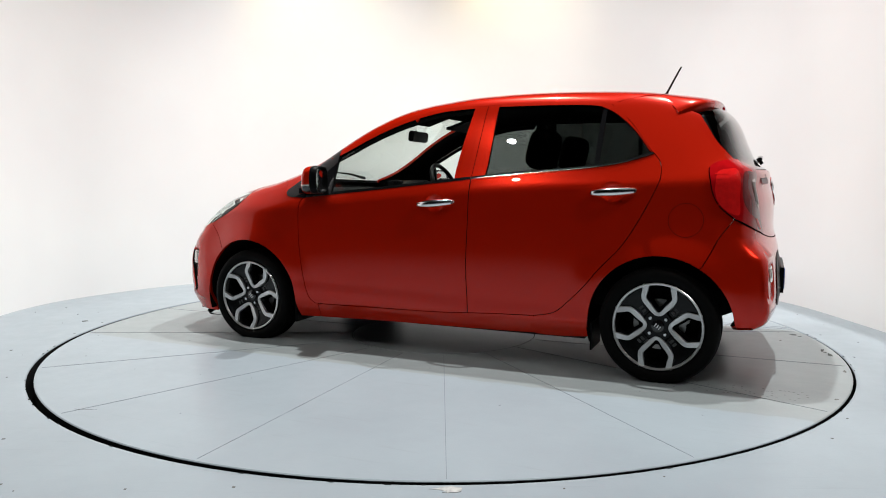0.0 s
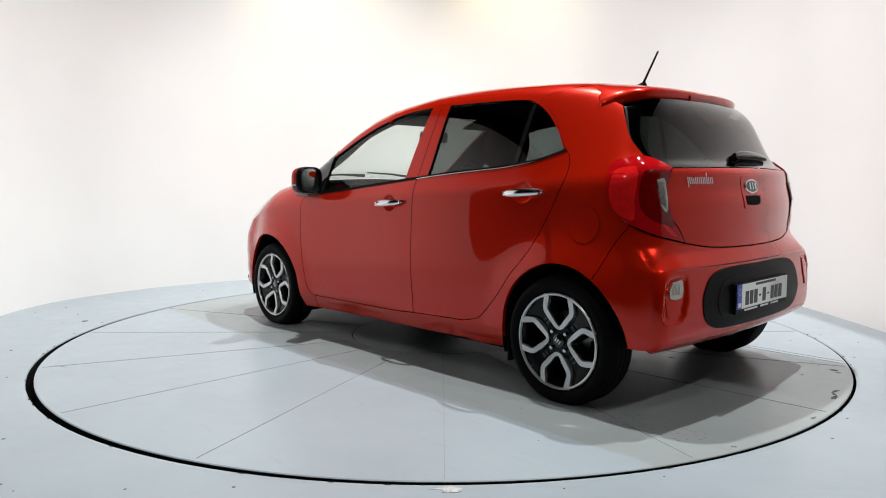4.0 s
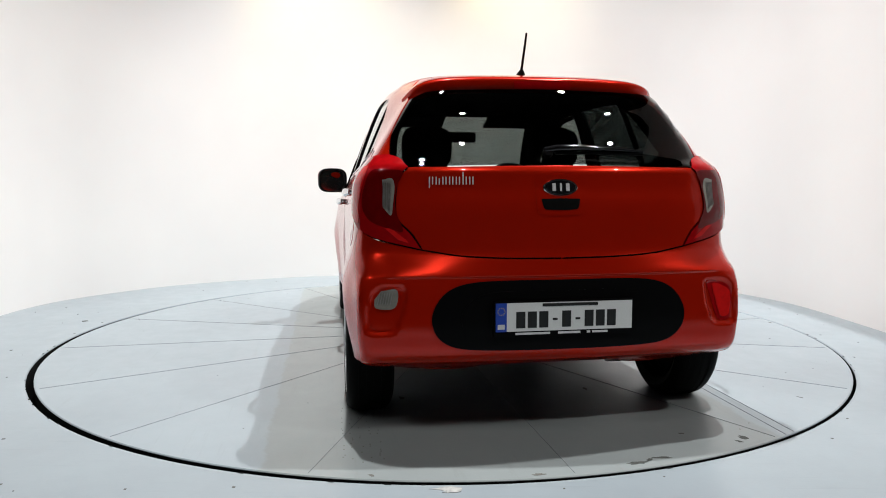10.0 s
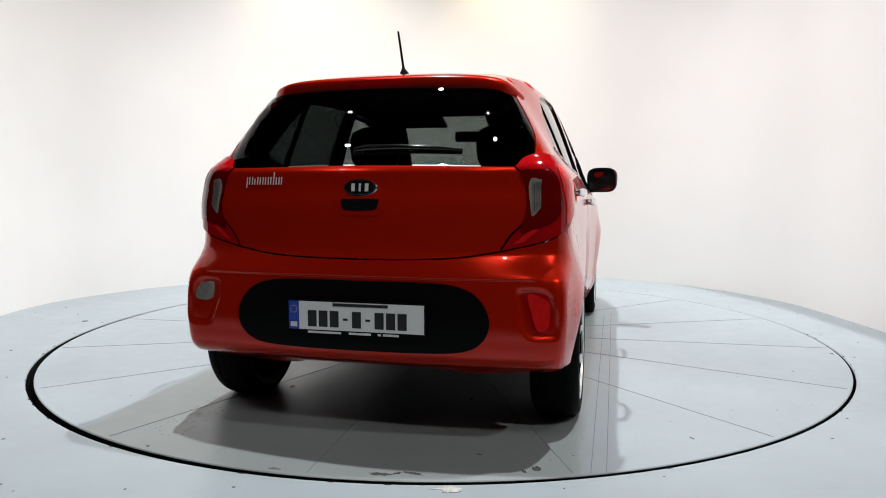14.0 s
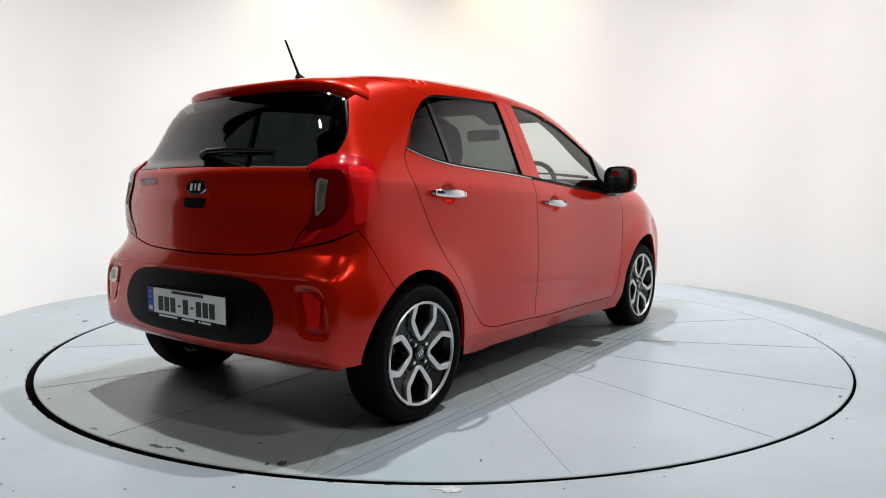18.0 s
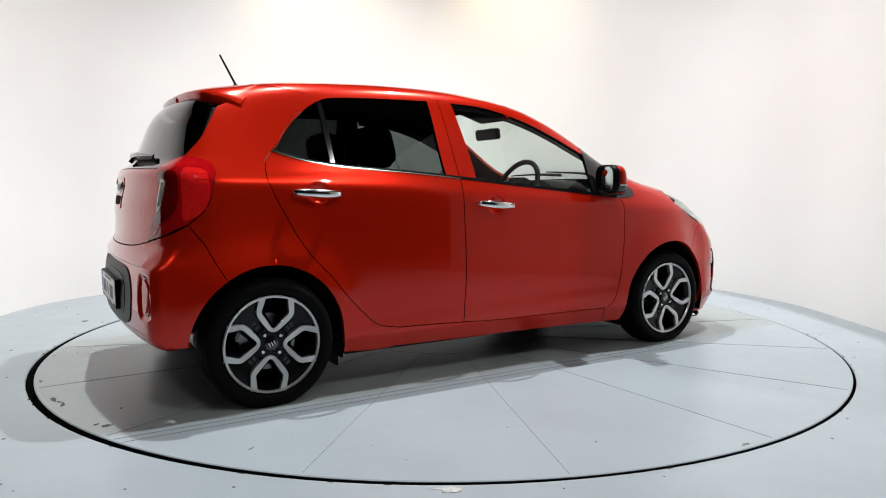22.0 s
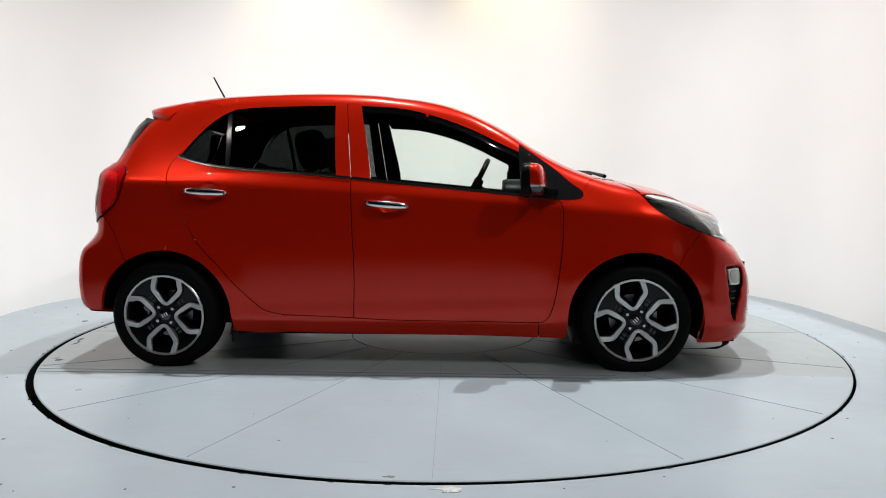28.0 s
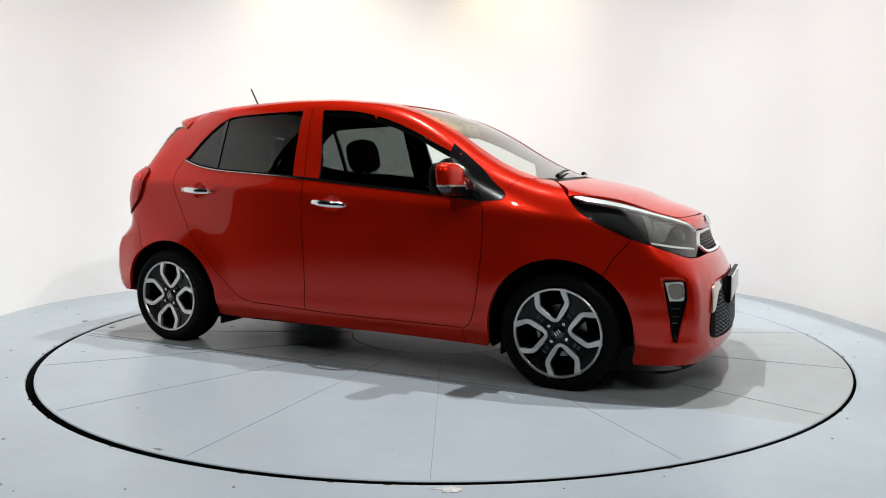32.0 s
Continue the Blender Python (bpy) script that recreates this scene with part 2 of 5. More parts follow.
def room():
    rng = range(128)
    # floor with the round pit in it
    bm = bmesh.new()
    outer = []
    for i in rng:
        a = 2 * math.pi * i / 128
        c, s = math.cos(a), math.sin(a)
        k = 11.0 / max(abs(c), abs(s))
        outer.append((k * c, k * s - 2.0, 0.0))
    ring = lambda r, z: [(PIT_AT[0] + r * math.cos(2 * math.pi * i / 128), PIT_AT[1] + r * math.sin(2 * math.pi * i / 128), z) for i in rng]
    loft(bm, [outer, ring(4.0, 0), ring(PIT_R + 0.02, 0), ring(PIT_R + 0.003, -0.0005), ring(PIT_R, -0.004), ring(PIT_R, -0.008)], caps=False)
    part("floor", bm, FLOOR, label="grey-blue painted concrete floor, worn and dusty", angle=60)["kind"] = "structure"
    bm = bmesh.new()
    loft(bm, [ring(PIT_R + 0.0, -0.008), ring(PIT_R, -0.16), ring(0.05, -0.16)], caps=False)
    tagged(part("pit_floor", bm, PITDARK), "dark floor of the turntable pit", "pit", kind="structure")
    # curved wall on its plan line
    plan = bend([(-3.17, -1.1), (-3.17, 0.3), (-3.13, 1.0), (-2.90, 1.52), (-2.36, 2.14), (-1.30, 2.68), (0.0, 2.86), (1.15, 2.70), (1.78, 2.36), (2.34, 1.85), (2.69, 1.12), (2.78, 0.3), (2.80, -1.0), (2.80, -2.5)], 8)
    bm = bmesh.new()
    outerw = [(x * 1.0 + (0.15 if x > 0 else -0.15), y + (0.15 if y > 0 else 0)) for x, y in plan]
    heights = (0.0, 0.004, 3.6)
    inner = [[(x, y, z) for x, y in plan] for z in heights]
    loft(bm, [[(x, y, 0) for x, y in outerw]] + inner + [[(x, y, 3.6) for x, y in outerw], [(x, y, 0) for x, y in outerw]], closed=False)
    tagged(part("wall_curved", bm, WALL, angle=50), "smooth white painted curved studio wall", "wall", kind="structure")
    # tall dim hall that closes the place
    bm = bmesh.new()
    box(bm, (-11, -13, -0.2), (11, 9, 10.2))
    tagged(part("wall_hall", bm, HALLWALL, smooth=False), "dim plain walls of the tall hall", "wall", kind="structure")


room()


def turntable():
    t = thing("turntable", "round grey painted steel turntable set flush in the floor", "turntable")
    bm = bmesh.new()
    prof = [(0.578, -0.002), (0.580, 0.0), (DISC_R - 0.004, 0.0), (DISC_R, -0.003), (DISC_R, -0.005), (0.578, -0.005)]
    spun(bm, prof, 160, "z", True)
    part("deck", bm, DISC, t, angle=30)
    bm = bmesh.new()
    spun(bm, [(DISC_R - 0.001, -0.005), (DISC_R - 0.001, -0.06), (0.5, -0.06), (0.5, -0.005)], 160, "z", True)
    part("skirt", bm, PITDARK, t, angle=30)
    bm = bmesh.new()
    spun(bm, [(0.0, 0.0), (0.571, 0.0), (0.573, -0.002), (0.573, -0.05), (0.0, -0.05)], 96, "z")
    part("centre_plate", bm, DISC, t, angle=30)
    for k in range(16):
        a = radians(92.0 + 22.5 * k)
        bm = bmesh.new()
        w = 0.0009 if k % 4 == 1 else 0.0005
        box(bm, (0.60, -w, 0.0), (DISC_R - 0.02, w, 0.0012), Matrix.Rotation(a, 4, "Z"))
        part("seam", bm, SEAM, t, smooth=False)
    for y in (-0.985, -1.035):
        bm = bmesh.new()
        x = math.sqrt(DISC_R ** 2 - y * y) - 0.01
        box(bm, (-x, y - 0.0012, 0.0), (0.9, y + 0.0012, 0.0012))
        part("seam", bm, SEAM, t, smooth=False)
    return t


TABLE = turntable()


def smear(parent, x, y, size, turn, mat, name="scuff", z=0.0006):
    """A flat dirt mark with a ragged outline."""
    rng = random.Random(int(1000 * (x + 7 * y)))
    bm = bmesh.new()
    n = 14
    vs = []
    for k in range(n):
        a = 2 * math.pi * k / n
        r = rng.uniform(0.45, 1.0)
        u, v = size[0] * r * math.cos(a), size[1] * r * math.sin(a)
        c, s = math.cos(radians(turn)), math.sin(radians(turn))
        vs.append(bm.verts.new((x + c * u - s * v, y + s * u + c * v, z)))
    f = bm.faces.new(vs)
    f.normal_update()
    bmesh.ops.extrude_face_region(bm, geom=[f])
    for v in vs:
        v.co.z = 0.0001
    return part(name, bm, mat, parent, smooth=False)


# scuffs where tyres have driven over the rim, and specks on the paint
for x, y, a, b, turn in ((-2.19, -0.32, 0.016, 0.045, 5), (-2.16, -0.42, 0.012, 0.040, -8), (-2.17, -0.37, 0.010, 0.018, 20), (-2.03, -0.81, 0.030, 0.018, 15), (-2.06, -0.77, 0.020, 0.010, 40),
                         (-1.61, -1.34, 0.018, 0.006, 30), (-1.34, 0.40, 0.030, 0.016, 10), (-2.23, 0.04, 0.012, 0.030, 0), (-2.15, 0.58, 0.020, 0.008, 50), (-1.33, -0.45, 0.022, 0.012, 0),
                         (-0.51, -1.93, 0.008, 0.006, 0), (-0.06, -2.23, 0.030, 0.010, 0), (0.74, 2.02, 0.060, 0.003, 20), (1.39, 1.49, 0.16, 0.003, 47), (-1.95, -0.60, 0.014, 0.008, 80)):
    smear(TABLE, x, y, (a, b), turn, SMUDGE if x < -2.0 and -1.0 < y < -0.3 else DIRT)
rng = random.Random(4)
for k in range(46):
    r, a = 2.2 * math.sqrt(rng.random()), rng.uniform(0, 2 * math.pi)
    smear(TABLE, r * math.cos(a), r * math.sin(a), (rng.uniform(0.002, 0.005), rng.uniform(0.002, 0.005)), 0, DIRT, "speck")
# long worn tyre tracks across the deck
for y0, w in ((0.60, 0.13),):
    bm = bmesh.new()
    for k in range(34):
        x0 = -2.04 + 0.018 * k
        for j in range(5):
            yy = y0 + w * (j - 2) * 0.25 + rng.uniform(-0.006, 0.006)
            if rng.random() < 0.35 and x0 * x0 + yy * yy < 2.2 ** 2:
                box(bm, (x0, yy - 0.0025, 0.0002), (x0 + 0.009, yy + 0.0025, 0.0006))
    part("tread_print", bm, TRACK, TABLE, smooth=False)["kind"] = "stuff"


def floor_marks():
    """Torn tape by the rim, a chip and specks on the floor round the turntable."""
    tape = thing("tape_mark", "torn white tape stuck on the floor beside the turntable", "tape")
    smear(tape, 0.012, -2.318, (0.062, 0.020), 0, TAPE, "tape_piece", 0.0012)
    smear(tape, 0.030, -2.336, (0.038, 0.012), 10, TAPE, "tape_piece", 0.0016)
    chip = thing("floor_chip", "small dark chip of dirt lying on the floor", "dirt")
    smear(chip, -2.46, 0.36, (0.022, 0.012), 20, DIRT, "chip", 0.004)
    bm = bmesh.new()
    rng = random.Random(9)
    for k in range(150):
        r, a = rng.uniform(2.32, 3.3), rng.uniform(0, 2 * math.pi)
        x, y, d = r * math.cos(a), r * math.sin(a), rng.uniform(0.0015, 0.006)
        if y < 2.4 and -3.0 < x < 2.6:
            box(bm, (x - d, y - d * rng.uniform(0.4, 1), 0.0), (x + d, y + d, 0.0012), None)
    tagged(part("floor_specks", bm, DIRT, smooth=False), "scattered dark specks and grit on the painted floor", "grit", kind="stuff")
    bm = bmesh.new()
    for k in range(26):
        a = rng.uniform(math.pi, 2 * math.pi)
        d = rng.uniform(0.003, 0.008)
        m = Matrix.Translation((PIT_AT[0] + (PIT_R + d * 0.5) * math.cos(a), PIT_AT[1] + (PIT_R + d * 0.5) * math.sin(a), 0.0004)) @ Matrix.Rotation(a, 4, "Z")
        box(bm, (-d * 0.5, -d * 1.4, 0.0), (d * 0.5, d * 1.4, 0.0009), m)
    tagged(part("edge_chips", bm, PITDARK, smooth=False), "chipped paint along the rim of the pit", "chips", kind="stuff")


floor_marks()

# ---- the car's body as one smooth form: x forward, y left, z up, origin on the ground between the axles ----
HUB_X, HUB_Z = 1.2, 0.266


def line_of(*points):
    """A smooth function through the points."""
    p = [np.array(q, float) for q in points]
    p = [2 * p[0] - p[1]] + p + [2 * p[-1] - p[-2]]
    t = np.linspace(0, 1, 12, endpoint=False)[:, None]
    out = [0.5 * (2 * b + (c - a) * t + (2 * a - 5 * b + 4 * c - d) * t * t + (3 * b - a - 3 * c + d) * t ** 3)
           for a, b, c, d in zip(p, p[1:], p[2:], p[3:])]
    xy = np.vstack(out + [p[-2][None]])
    return lambda x: np.interp(x, xy[:, 0], xy[:, 1])


def ease(a, b, x):
    t = np.clip((x - a) / (b - a), 0, 1)
    return t * t * (3 - 2 * t)


ROOF = line_of((-1.9, 1.277), (-1.36, 1.365), (-1.11, 1.415), (-0.8, 1.434), (-0.46, 1.441), (-0.18, 1.433), (0, 1.415), (0.12, 1.400), (0.27, 1.369), (0.42, 1.314), (0.574, 1.237), (0.725, 1.145), (0.9, 1.048), (1.05, 0.995), (1.16, 0.970), (1.32, 0.936), (1.435, 0.906), (1.565, 0.854), (1.68, 0.826), (1.78, 0.799), (1.9, 0.659))
CROWN = line_of((-1.5, 0.032), (-0.8, 0.025), (0, 0.029), (0.3, 0.036), (0.7, 0.048), (1, 0.034), (1.4, 0.053), (1.8, 0.153))
WIDE = line_of((-1.9, 0.718), (-1.75, 0.742), (-1.6, 0.737), (-1.45, 0.742), (-1.2, 0.734), (-0.85, 0.740), (-0.3, 0.752), (0.3, 0.748), (0.8, 0.766), (1.2, 0.770), (1.45, 0.727), (1.6, 0.724), (1.75, 0.682), (1.9, 0.632))
CREASE = line_of((-1.8, 0.985), (-1.39, 0.978), (-0.57, 0.938), (0, 0.902), (0.67, 0.848), (1.3, 0.80), (1.8, 0.72))
LEAN = line_of((-1.8, 0.73), (-1.35, 0.595), (-0.9, 0.405), (-0.3, 0.355), (0.4, 0.323), (0.8, 0.342), (1.3, 0.426), (1.8, 0.485))
TAIL = line_of((0, -1.377), (0.2, -1.514), (0.24, -1.567), (0.3, -1.704), (0.4, -1.727), (0.5, -1.723), (0.58, -1.713), (0.63, -1.700), (0.67, -1.696), (0.72, -1.687), (0.85, -1.685), (0.93, -1.667), (1, -1.659), (1.05, -1.599), (1.14, -1.555), (1.29, -1.500), (1.5, -1.379))
NOSE = line_of((0, 1.625), (0.06, 1.728), (0.11, 1.837), (0.15, 1.868), (0.185, 1.896), (0.22, 1.897), (0.3, 1.895), (0.45, 1.888), (0.57, 1.846), (0.644, 1.796), (0.7, 1.778), (0.78, 1.771), (0.9, 1.693), (1, 1.599), (1.2, 1.422))


def soft_max(a, b, k):
    m = np.maximum(a, b)
    return m + np.log(np.exp(k * (a - m)) + np.exp(k * (b - m))) / k


def half_width(x, z):
    u = z - CREASE(x)
    over = 0.013 * np.logaddexp(0.0, (u + 0.022) / 0.013)
    w = WIDE(x) + 0.007 - LEAN(x) * over - 0.12 * np.maximum(z - 1.1, 0) ** 2
    w = w + 0.005 * ease(0.36, 0.28, z - 0.03 * x) - np.where(z > 0.62, 0.10, 0.15) * (np.clip(z, 0.2, 1.0) - 0.62) ** 2 - 0.045 * ease(0.27, 0.10, z)
    w = w + 0.058 * np.exp(-((x + 1.27) / 0.30) ** 2 - ((z - 0.44) / 0.22) ** 2)
    w = w + 0.034 * np.exp(-((x - 1.2) / 0.34) ** 2 - ((z - 0.44) / 0.24) ** 2)
    r = np.hypot(np.abs(x) - HUB_X, z - HUB_Z)
    return w + 0.010 * ease(0.49, 0.34, r)


def form(x, y, z):
    """Below nought inside the body, above it outside."""
    a = np.abs(y)
    side = a - half_width(x, z)
    top = (z - ROOF(x) + CROWN(x) * (a / 0.6) ** 2) * 0.9
    tail = (TAIL(z) - 0.009 * ease(0.600, 0.611, z) * ease(0.69, 0.62, z) * ease(0.68, 0.60, a) + (0.09 + 0.11 * ease(0.60, 0.70, z)) * a * a - x) * 0.9
    nose = (x - NOSE(z) + 0.24 * a * a) * 0.9
    return soft_max(soft_max(side, top, 30.0), soft_max(tail, nose, 20.0), 22.0 + 22.0 * ease(0.66, 0.52, z) * ease(-0.8, -1.3, x))


def reach(o, d, far):
    """How far rays from inside the body go until they leave it."""
    lo, hi = np.zeros(len(o)), np.full(len(o), float(far))
    for _ in range(34):
        mid = 0.5 * (lo + hi)
        p = o + d * mid[:, None]
        out = form(p[:, 0], p[:, 1], p[:, 2]) > 0
        hi, lo = np.where(out, mid, hi), np.where(out, lo, mid)
    return o + d * hi[:, None]


def slope(p, h=0.002):
    g = np.stack([form(*(p + e).T) - form(*(p - e).T) for e in np.eye(3) * h], 1)
    return g / np.linalg.norm(g, axis=1)[:, None]


MID_R, MID_F, ARC = -0.95, 0.95, 0.75


def lifted(way, uv):
    """From a panel's own flat sheet onto the body. side: x, z; top: x, y; back: y, z; round_back, round_front: arc, z."""
    u, v = np.asarray(uv, float).T
    n, zero, one = len(u), np.zeros(len(u)), np.ones(len(u))
    if way == "side":
        o, d = np.stack([u, zero, v], 1), np.stack([zero, one, zero], 1)
    elif way == "top":
        o, d = np.stack([u, v, zero + 0.6], 1), np.stack([zero, zero, one], 1)
    elif way == "back":
        o, d = np.stack([zero - 1.0, u, v], 1), np.stack([-one, zero, zero], 1)
    elif way == "front":
        o, d = np.stack([zero + 1.0, u, v], 1), np.stack([one, zero, zero], 1)
    elif way == "round_back":
        o, d = np.stack([zero + MID_R, zero, v], 1), np.stack([-np.cos(u / ARC), np.sin(u / ARC), zero], 1)
    else:
        o, d = np.stack([zero + MID_F, zero, v], 1), np.stack([np.cos(u / ARC), np.sin(u / ARC), zero], 1)
    return reach(o, d, 2.6)


def around(mid, sign, *points):
    """Places on the body given from the side ('s', x, z) or from behind or in front ('b', y, z), as arc and height round mid."""
    out = []
    for kind, a, z in points:
        if kind == "s":
            p = reach(np.array([[a, 0, z]]), np.array([[0.0, 1, 0]]), 2.6)[0]
        elif kind == "b":
            p = reach(np.array([[mid, a, z]]), np.array([[sign, 0.0, 0]]), 2.6)[0]
        else:
            out.append((a * ARC, z))
            continue
        out.append((math.atan2(p[1], sign * (p[0] - mid)) * ARC, z))
    return out

# ---- the car ----
CAR = thing("car", "bright red five-door hatchback parked on the turntable", "car")


def joined(*segments):
    """Smooth runs, joined at corners, as one outline."""
    out = []
    for seg in segments:
        for p in (bend(seg, 5) if len(seg) > 2 else [tuple(q) for q in seg]):
            if not out or math.dist(out[-1], p) > 5e-4:
                out.append(tuple(float(c) for c in p))
    while len(out) > 3 and math.dist(out[0], out[-1]) < 5e-4:
        out.pop()
    return out


def inset(pts, gap):
    """The outline, turned anticlockwise and drawn in by gap."""
    p = np.array(pts)
    q = np.roll(p, -1, 0)
    if (p[:, 0] * q[:, 1] - q[:, 0] * p[:, 1]).sum() < 0:
        p = p[::-1]
    if gap:
        a, b = p - np.roll(p, 1, 0), np.roll(p, -1, 0) - p
        a, b = a / np.linalg.norm(a, axis=1)[:, None], b / np.linalg.norm(b, axis=1)[:, None]
        na, nb = np.stack([-a[:, 1], a[:, 0]], 1), np.stack([-b[:, 1], b[:, 0]], 1)
        m = na + nb
        m = m / np.maximum((m * m).sum(1), 0.8)[:, None] * 2
        p = p + m * gap
    return p


def sheet(outline, gap, cell, fine=()):
    """A flat outline cut into small faces: its points, faces and rim."""
    bm = bmesh.new()
    pts = inset(outline, gap)
    bm.faces.new([bm.verts.new((u, v, 0)) for u, v in pts]).normal_update()
    bmesh.ops.triangulate(bm, faces=bm.faces[:], ngon_method="EAR_CLIP")
    for axis, no in ((0, (1, 0, 0)), (1, (0, 1, 0))):
        lo, hi = pts[:, axis].min(), pts[:, axis].max()
        n = max(1, round((hi - lo) / cell))
        cuts = []
        for k in range(1, n):
            cuts.append(lo + (hi - lo) * k / n)
        cuts += [c for f in fine for c in f[axis]]
        for c in cuts:
            bmesh.ops.bisect_plane(bm, geom=bm.verts[:] + bm.edges[:] + bm.faces[:], dist=1e-6, plane_co=(c, 0, 0) if axis == 0 else (0, c, 0), plane_no=no)
    bm.normal_update()
    bm.verts.index_update()
    uv = np.array([v.co[:2] for v in bm.verts])
    faces = [[v.index for v in f.verts][::1 if f.normal.z > 0 else -1] for f in bm.faces]
    rim = [(l.vert.index, l.link_loop_next.vert.index) if l.face.normal.z > 0 else (l.link_loop_next.vert.index, l.vert.index)
           for e in bm.edges if len(e.link_faces) == 1 for l in e.link_loops]
    bm.free()
    return uv, faces, rim


def panel(name, way, outline, mat, parent, s=1, gap=0.0022, cell=0.04, thick=0.018, lift=0.0, label="", inner=None, edge=None, dish=None, fine=()):
    """A piece of the body's skin: cut on a flat sheet, lifted onto the form, given thickness and true normals. s = -1: the other side's."""
    uv, faces, rim = sheet(outline, gap, cell, fine)
    P = lifted(way, uv)
    N = slope(P)
    depth = np.full(len(uv), float(lift))
    if dish is not None:
        depth = depth + dish(uv)
        e = 0.0015
        on = lambda w, p: p + slope(p) * dish(w)[:, None]
        at = lambda du, dv: on(uv + (du, dv), lifted(way, uv + (du, dv)))
        M = np.cross(at(e, 0) - at(-e, 0), at(0, e) - at(0, -e))
        M = M / (np.linalg.norm(M, axis=1)[:, None] + 1e-12)
        M = M * np.sign((M * N).sum(1))[:, None]
        P, N, depth = P + N * depth[:, None], M, depth * 0
    P = P + N * depth[:, None]
    tri = np.array([f[:3] for f in faces])
    nrm = np.cross(P[tri[:, 1]] - P[tri[:, 0]], P[tri[:, 2]] - P[tri[:, 0]])
    if (nrm * N[tri[:, 0]]).sum() * s < 0:
        faces, rim = [f[::-1] for f in faces], [r[::-1] for r in rim]
    P, N = P * (1, s, 1), N * (1, s, 1)
    n = len(P)
    verts, norms, out, slots = [P], [N], list(faces), [0] * len(faces)
    if thick:
        ids = sorted({i for r in rim for i in r})
        at = {i: k for k, i in enumerate(ids)}
        side = np.zeros((len(ids), 3))
        for a, b in rim:
            d = np.cross(P[b] - P[a], N[a])
            d = d / (np.linalg.norm(d) + 1e-9)
            side[at[a]] += d
            side[at[b]] += d
        side /= np.linalg.norm(side, axis=1)[:, None] + 1e-9
        top, low = n, n + len(ids)
        verts += [P[ids], P[ids] - N[ids] * thick, P - N * thick]
        norms += [side, side, -N]
        back = low + len(ids)
        for a, b in rim:
            out.append((top + at[b], top + at[a], low + at[a], low + at[b]))
            slots.append(2)
        for f in faces:
            out.append([back + i for i in f[::-1]])
            slots.append(1)
    me = bpy.data.meshes.new(name)
    me.from_pydata(np.vstack(verts).tolist(), [], out)
    me.polygons.foreach_set("material_index", slots)
    me.polygons.foreach_set("use_smooth", [True] * len(out))
    me.update()
    me.normals_split_custom_set_from_vertices(np.vstack(norms).tolist())
    return link_mesh(name, me, [mat, inner or INSIDE, edge or mat], parent, label)


def on_back(*points):
    """Places (x, y, z) on the body as arc and height round the rear middle."""
    return [(math.atan2(y, -(x - MID_R)) * ARC, z) for x, y, z in points]


def on_front(*points):
    return [(math.atan2(y, x - MID_F) * ARC, z) for x, y, z in points]


def flipped(pts):
    return [(-u, v) for u, v in pts[::-1]]


def on_side(x, z):
    """The place on the left flank at x, z."""
    return lifted("side", [(x, z)])[0]


BELT = line_of((-1.30, 1.115), (-1.151, 1.084), (-1.028, 1.047), (-0.875, 1.021), (-0.726, 1.008), (-0.462, 0.988), (-0.231, 0.966), (0, 0.942), (0.282, 0.914), (0.564, 0.886), (0.801, 0.863), (1.0, 0.845))
belt = lambda a, b, up=0.0, n=9: [(x, float(BELT(x)) + up) for x in np.linspace(a, b, n)]
PILLAR = [(-0.223, 0.258), (-0.216, 0.5), (-0.225, 0.73), (-0.231, 0.966)]
PILLAR_UP = [(-0.231, 0.966), (-0.252, 1.158), (-0.273, 1.374)]
DOOR_F = [(0.806, 0.863), (0.831, 0.811), (0.830, 0.649), (0.817, 0.509), (0.796, 0.368), (0.770, 0.281), (0.737, 0.246)]
DOOR_R = [(-1.151, 1.084), (-1.180, 1.045), (-1.190, 0.987), (-1.177, 0.929), (-1.108, 0.785), (-1.021, 0.641), (-0.916, 0.526), (-0.845, 0.439), (-0.760, 0.352), (-0.689, 0.294), (-0.586, 0.270)]
TOP_F = [(-0.273, 1.374), (-0.018, 1.361), (0.159, 1.326), (0.335, 1.269), (0.480, 1.200), (0.624, 1.127)]
TOP_R = [(-0.273, 1.374), (-0.616, 1.371), (-0.830, 1.359), (-0.921, 1.339), (-1.030, 1.239), (-1.124, 1.112), (-1.151, 1.084)]
WIN_F = [(-0.195, 1.343), (-0.016, 1.332), (0.131, 1.302), (0.278, 1.256), (0.423, 1.194), (0.509, 1.150), (0.628, 1.092)]
WIN_R = [(-0.335, 1.346), (-0.611, 1.343), (-0.825, 1.334), (-0.897, 1.316), (-0.972, 1.271), (-1.054, 1.193), (-1.126, 1.098)]
SAIL_TOP = [(0.624, 1.127), (0.707, 1.068), (0.791, 1.006), (0.859, 0.945), (0.921, 0.900)]


def arch(x0, a0, a1, n=9, r=0.337):
    return [(x0 + r * math.cos(radians(a)), HUB_Z + r * math.sin(radians(a))) for a in np.linspace(a0, a1, n)]


def from_top(pts):
    return [tuple(lifted("top", [p])[0]) for p in pts]


# edge between pillar foot and wing, seen from above
FOOT = bend([(0.921, 0.740), (0.965, 0.690), (1.010, 0.620), (1.045, 0.545)], 4)
SCREEN_EDGE = [(1.045, 0.545), (0.849, 0.520), (0.631, 0.478), (0.36, 0.430), (0.20, 0.405)]
ROOF_EDGE = [(-0.921, 0.554), (-0.830, 0.551), (-0.616, 0.560), (-0.273, 0.567), (-0.018, 0.567), (0.159, 0.582)]
QUARTER_TOP = [(-0.921, 0.554), (-1.02, 0.515), (-1.145, 0.452)]


